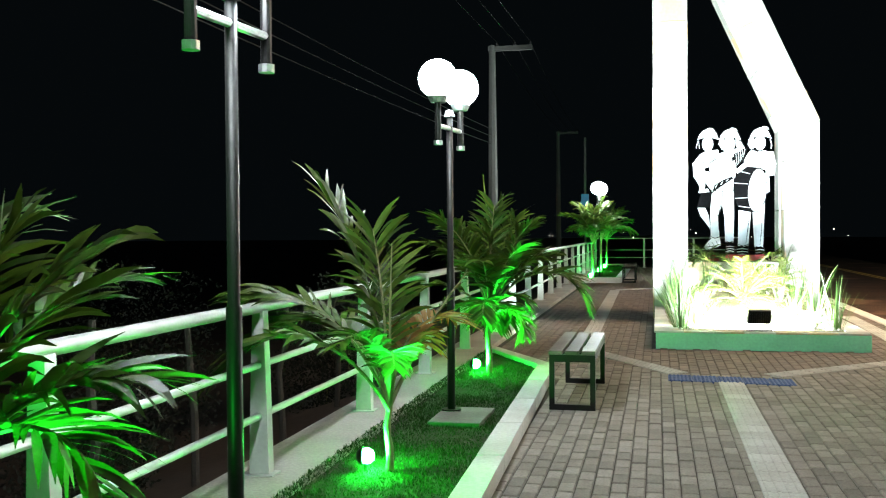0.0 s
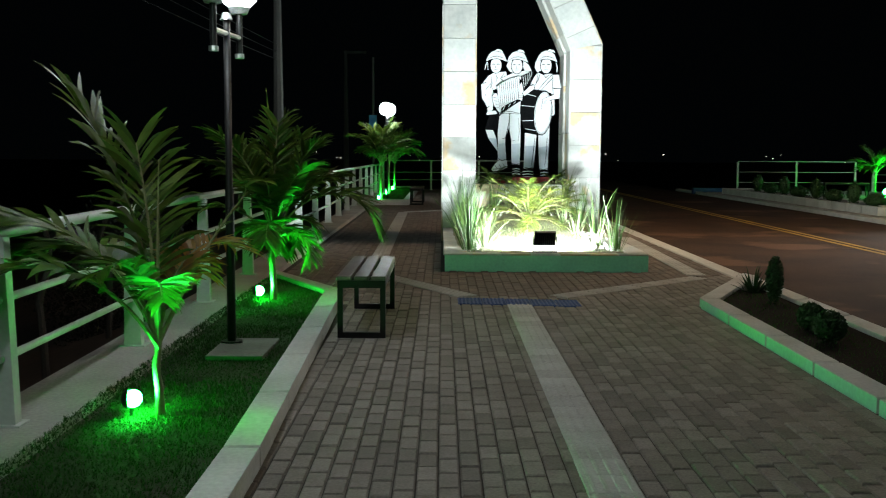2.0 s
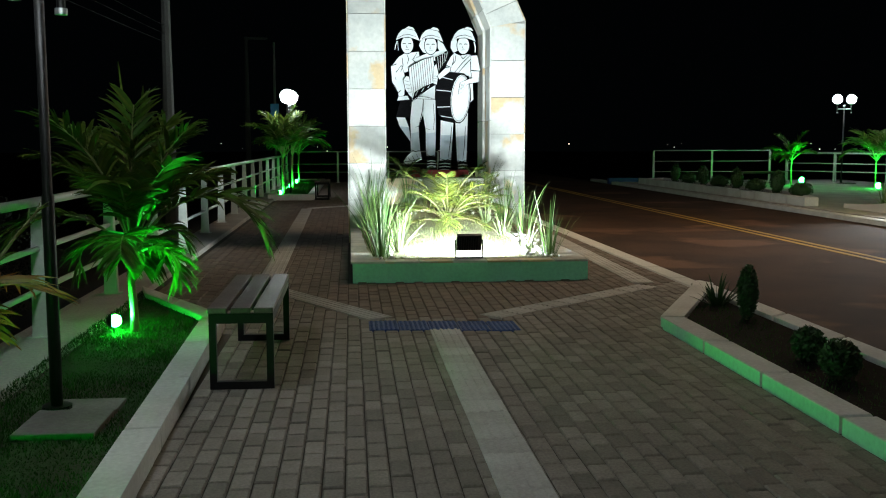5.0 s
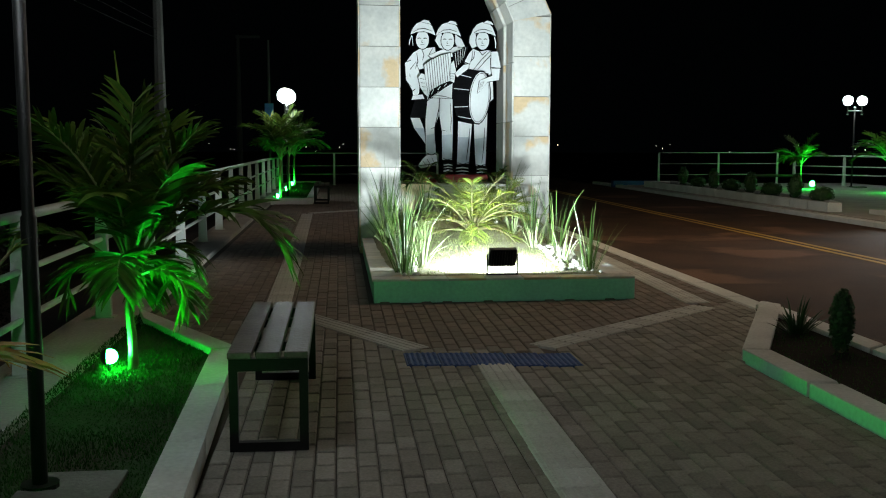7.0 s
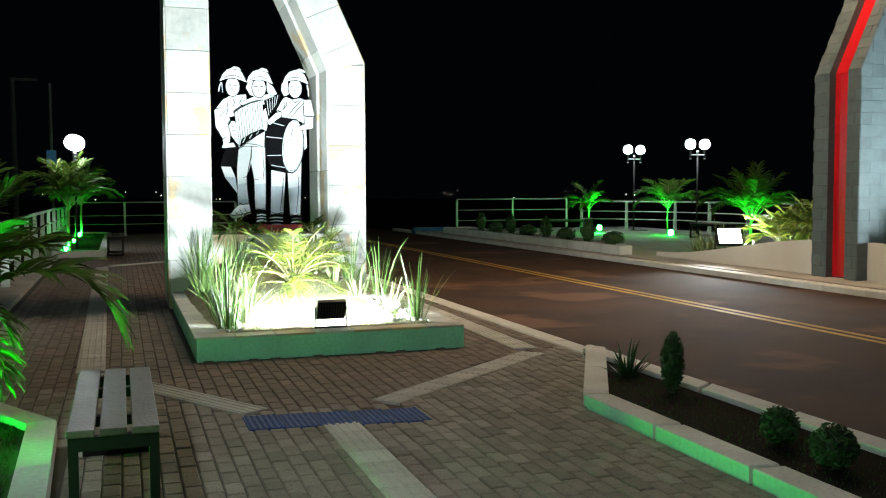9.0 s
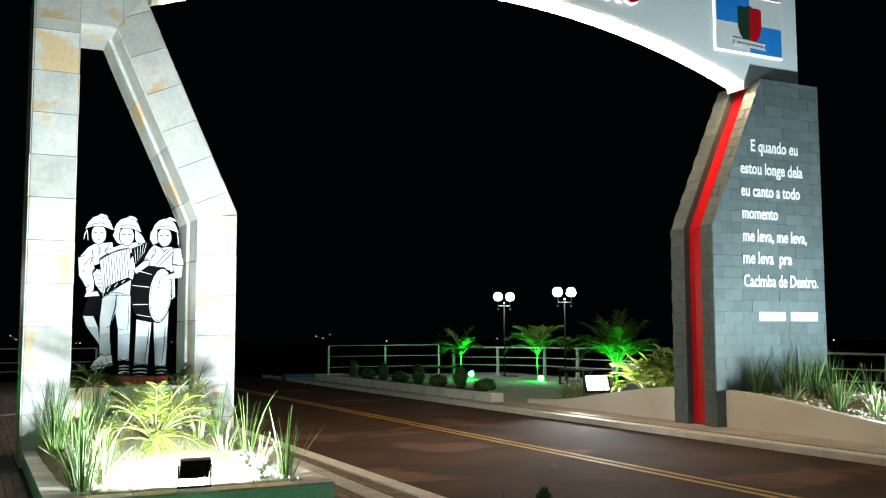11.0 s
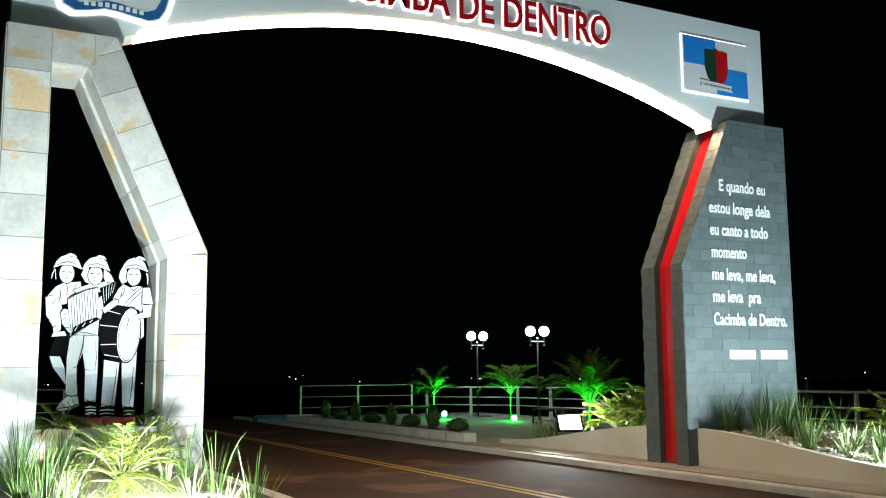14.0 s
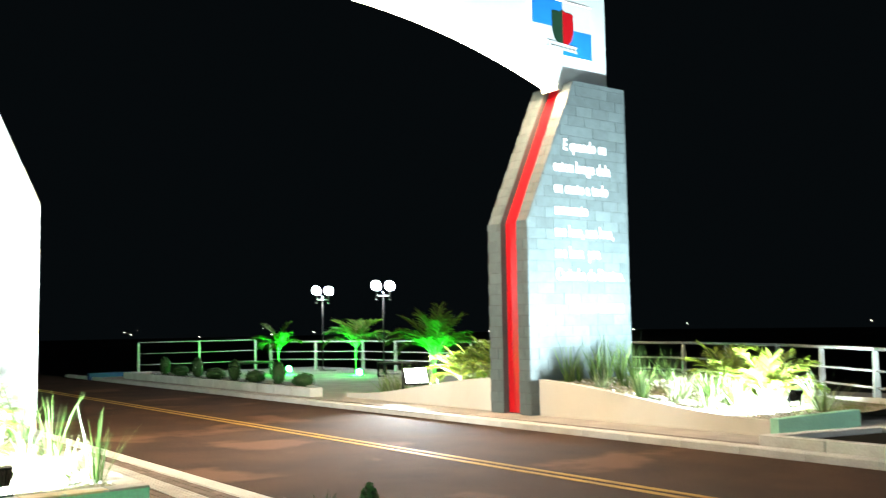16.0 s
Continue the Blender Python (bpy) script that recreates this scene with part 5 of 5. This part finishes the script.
def bush(m, label, seed, rx, rz, name="bush", mat=BUSH, leaf=0.02, count=1300, ragged=0.1, dense=True):
    rng = random.Random(seed)
    ob = thing(name, m, label, "bush", "garden bushes")
    part("stem", Geo().tube([(0, 0, -0.03), (0, 0, rz)], [0.02, 0.012], 6), STEM, ob)
    g = Geo()
    if dense:
        g.ball((0, 0, rz), rx * 0.86, 8, 12, 0, rz / rx)
    for k in range(count):
        v = Vector((rng.gauss(0, 1), rng.gauss(0, 1), rng.gauss(0, 1))).normalized()
        r = 1 - 0.45 * rng.random() ** 2 + ragged * noise.noise(v * 2.5 + Vector((seed, 0, 0)))
        c = Vector((v.x * rx * r, v.y * rx * r, rz + v.z * rz * r))
        a = Vector((rng.uniform(-1, 1), rng.uniform(-1, 1), rng.uniform(-1, 1))).normalized()
        b = a.orthogonal().normalized()
        s = leaf * rng.uniform(0.6, 1.3)
        g.add([c - a * s, c + b * s * 0.5, c + a * s, c - b * s * 0.5], [(0, 1, 2, 3)])
    part("foliage", g, mat, ob)
    return ob


bush(pose(3.42, 10.1, 0.05), "clipped dark green columnar bush in the roadside bed", 1, 0.085, 0.23)
bush(pose(3.2, 8.55, 0.05), "clipped round dark green bush in the roadside bed", 2, 0.115, 0.115)
bush(pose(3.15, 8.02, 0.05), "clipped round dark green bush in the roadside bed", 3, 0.125, 0.125)
bush(pose(3.2, 6.9, 0.06), "clipped dark green columnar bush in the roadside bed", 4, 0.085, 0.22)
bush(pose(3.2, 5.6, 0.06), "clipped round dark green bush in the roadside bed", 5, 0.14, 0.14)
for i in range(8):
    y = 26.3 + 1.45 * i
    tall = i % 2
    bush(pose(11.72 + 0.02 * i, y, 0.14), "small clipped bush in the far roadside bed", 6 + i, 0.2 if tall else 0.3, 0.34 if tall else 0.2, leaf=0.04, count=400)
for i, (x, y, s) in enumerate(((-6.2, 9.5, 0.9), (-7.5, 13, 1.2), (-5.6, 16, 0.8), (-8.5, 8, 1.1), (-6.5, 20, 1.3), (-10, 17, 1.6), (-6.0, 6.0, 0.7))):
    bush(pose(x, y, -1.75), "dark wild scrub on the slope beyond the fence", 30 + i, s, s * 0.85, "scrub", SCRUB, 0.035, 2600, 0.6, False)


def stake(x, y, z, h, seed):
    rng = random.Random(seed)
    pts = [(0.03 * rng.uniform(-1, 1) * i, 0.03 * rng.uniform(-1, 1) * i, h * i / 4) for i in range(5)]
    ob = solid("fence_stake", Geo().tube(pts, [0.05, 0.045, 0.045, 0.04, 0.035], 7), STAKE, "crooked old wooden stake on the dark slope", "stake", group="old stakes")
    ob.matrix_world = pose(x, y, z)


for i, (x, y) in enumerate(((-4.6, 4.0), (-4.5, 5.6), (-4.6, 7.2), (-4.8, 9.5), (-4.8, 12.0), (-4.9, 14.5))):
    stake(x, y, -1.3, 1.9 + 0.12 * (i % 3), i)


def turf(name, x0, x1, y0, y1, z, count, label, height=0.05, ok=None, mat=BLADE, width=0.004):
    rng = random.Random(len(name) + count)
    g = Geo()
    for k in range(count):
        x, y = rng.uniform(x0, x1), rng.uniform(y0, y1)
        if ok and not ok(x, y):
            continue
        h = height * rng.uniform(0.4, 1.3) * (0.7 + 0.6 * noise.noise(Vector((x * 2, y * 2, 0))))
        a = rng.uniform(0, 6.28)
        c, s = math.cos(a), math.sin(a)
        zz = z(x, y) if callable(z) else z
        lx, ly = rng.uniform(-0.6, 0.6) * h, rng.uniform(-0.6, 0.6) * h
        g.add([(x - c * width, y - s * width, zz), (x + c * width, y + s * width, zz), (x + lx, y + ly, zz + h)], [(0, 1, 2)])
    return solid(name, g, mat, label, "grass", "stuff")


turf("turf", -2.04, -1.04, 2.5, 12.3, 0.058, 42000, "short trodden grass in the palm bed", 0.032, lambda x, y: x < -1.04 - 0.05 * max(0, y - 6.5) and y < 12.0 - 1.8 * (x + 1.95))
turf("road_bed_grass", 2.85, 3.5, 2.5, 11.4, 0.048, 3000, "sparse dark grass in the roadside bed", 0.035, lambda x, y: y < 10.2 + 2.05 * (x - 2.9))
turf("turf_far", -2.0, -1.15, 29.2, 40.8, 0.078, 9000, "short grass in the far palm bed", 0.07, width=0.01)

turf("planter_grass", 0.4, 2.5, 13.2, 17.3, soil_z, 6000, "short pale grass on the planter soil", 0.045, width=0.004, mat=PALE_BLADE)
turf("garden_grass", 12.1, 15.9, 12.5, 24.2, lambda x, y: crown(y) - 0.06, 11000, "sparse grass on the garden soil", 0.09, width=0.008, mat=PALE_BLADE, ok=lambda x, y: not (17.2 < y < 18.7 and x < 14.6))


def pebbles(name, spots, label, seed):
    rng = random.Random(seed)
    g = Geo()
    for x0, x1, y0, y1, z, count in spots:
        for k in range(count):
            x, y, r = rng.uniform(x0, x1), rng.uniform(y0, y1), rng.uniform(0.018, 0.04)
            g.ball((x, y, (z(x, y) if callable(z) else z) + r * 0.3), r, 4, 6, 0, 0.7)
    solid(name, g, PEBBLE, label, "pebbles", "stuff", smooth=True)


pebbles("planter_pebbles", [(0.4, 0.55, 13.3, 16.8, soil_z, 130), (2.1, 2.5, 13.5, 15.0, soil_z, 190), (0.7, 2.2, 16.2, 16.6, soil_z, 60)], "white pebbles along the planter edges", 4)
pebbles("garden_pebbles", [(12.1, 13.8, 12.5, 15.2, lambda x, y: crown(y) - 0.05, 560), (12.1, 14.5, 15.4, 17.0, lambda x, y: crown(y) - 0.05, 120)], "white pebbles on the garden soil", 5)

# far lights of the town
g = Geo()
rng = random.Random(77)
for k in range(34):
    a = radians(rng.uniform(-8, 62))
    d = rng.uniform(900, 1300)
    g.ball((d * math.sin(a), d * math.cos(a), rng.uniform(-7, 3)), rng.uniform(0.2, 0.48), 4, 6)
solid("town_lights", g, TOWN, "tiny far lights of a town on the horizon", "town lights", "stuff")

# ---------------------------------------------------------------- pavers
PW, PL = 0.105, 0.21
pavers = thing("paver_path", pose(0, 0, 0), "path of grey and reddish concrete pavers in running bond", "pavement", kind="structure")


def free(x, y):
    """Whether a paver lies here and, if so, whether it is a reddish one."""
    if x < -0.9 and y < 6.5 or x < -0.9 - 0.058 * max(0, y - 6.5) and y < 10.4 or x < -2.0:
        return None
    if x < -0.9 and y < 12.1 - 1.8 * (x + 2.05):
        return None
    if x > 2.66 and y < 10.1 - 0.1 or x > 2.7 and (y - 9.8) < (x - 2.64) * 2.05:
        return None
    if 0.02 < x < 2.8 and 12.93 < y < 18.6 or x > 3.66:
        return None
    if abs(x - 0.835) < 0.08 and y < 10.1 or 0.25 < x < 1.42 and 10.25 < y < 10.5:
        return None
    for ax, ay, bx, by in ((0.32, 10.72, -0.8, 12.62), (1.3, 10.72, 3.2, 12.42), (-0.86, 12.75, -0.98, 25.4), (-0.9, 25.6, 0.6, 26.9), (3.3, 12.62, 3.42, 18.2)):
        dx, dy = bx - ax, by - ay
        run = math.hypot(dx, dy)
        t = ((x - ax) * dx + (y - ay) * dy) / run
        if -0.1 < t < run + 0.1 and abs((x - ax) * dy - (y - ay) * dx) / run < 0.07:
            return None
    red = y > 10.7 and (y - 10.7) > 1.65 * (0.3 - x) * (x < 0.3) and (y - 10.7) > 0.87 * (x - 1.3) * (x > 1.3)
    if x < 0 and y > 12:
        red = True
    return 1 if red else 0


PAVER_ME = [Geo().chamfered(-PW / 2 + 0.004, -PL / 2 + 0.007, -0.03, PW / 2 - 0.004, PL / 2 - 0.007, 0, 0.007).mesh("paver", m) for m in (PAVER, PAVER_RED)]
rest = [Geo(), Geo()]
single = 0
for i in range(-21, 36):
    slip = random.uniform(-0.035, 0.035)
    for j in range(-28, 205):
        x, y = -0.0 + PW * (i + 0.5) + 0.03, PL * (j + 0.5 * (i % 2)) + slip + random.uniform(-0.004, 0.004)
        if y > 42:
            continue
        red = free(x, y)
        if red is None:
            continue
        z = random.uniform(-0.005, 0.001)
        if -0.8 < x < 2.5 and 4.6 < y < 7.0 and single < 300:
            part("paver", PAVER_ME[red], PAVER, pavers).location = (x, y, z)
            single += 1
        else:
            a, b = PW / 2 - random.uniform(0.002, 0.0045), PL / 2 - random.uniform(0.003, 0.008)
            rest[red].chamfered(x - a, y - b, -0.03, x + a, y + b, z, 0.007)
for g, mat in zip(rest, (PAVER_FAR, PAVER_RED_FAR)):
    tagged(part("paver_field", g, mat, pavers), kind="stuff")
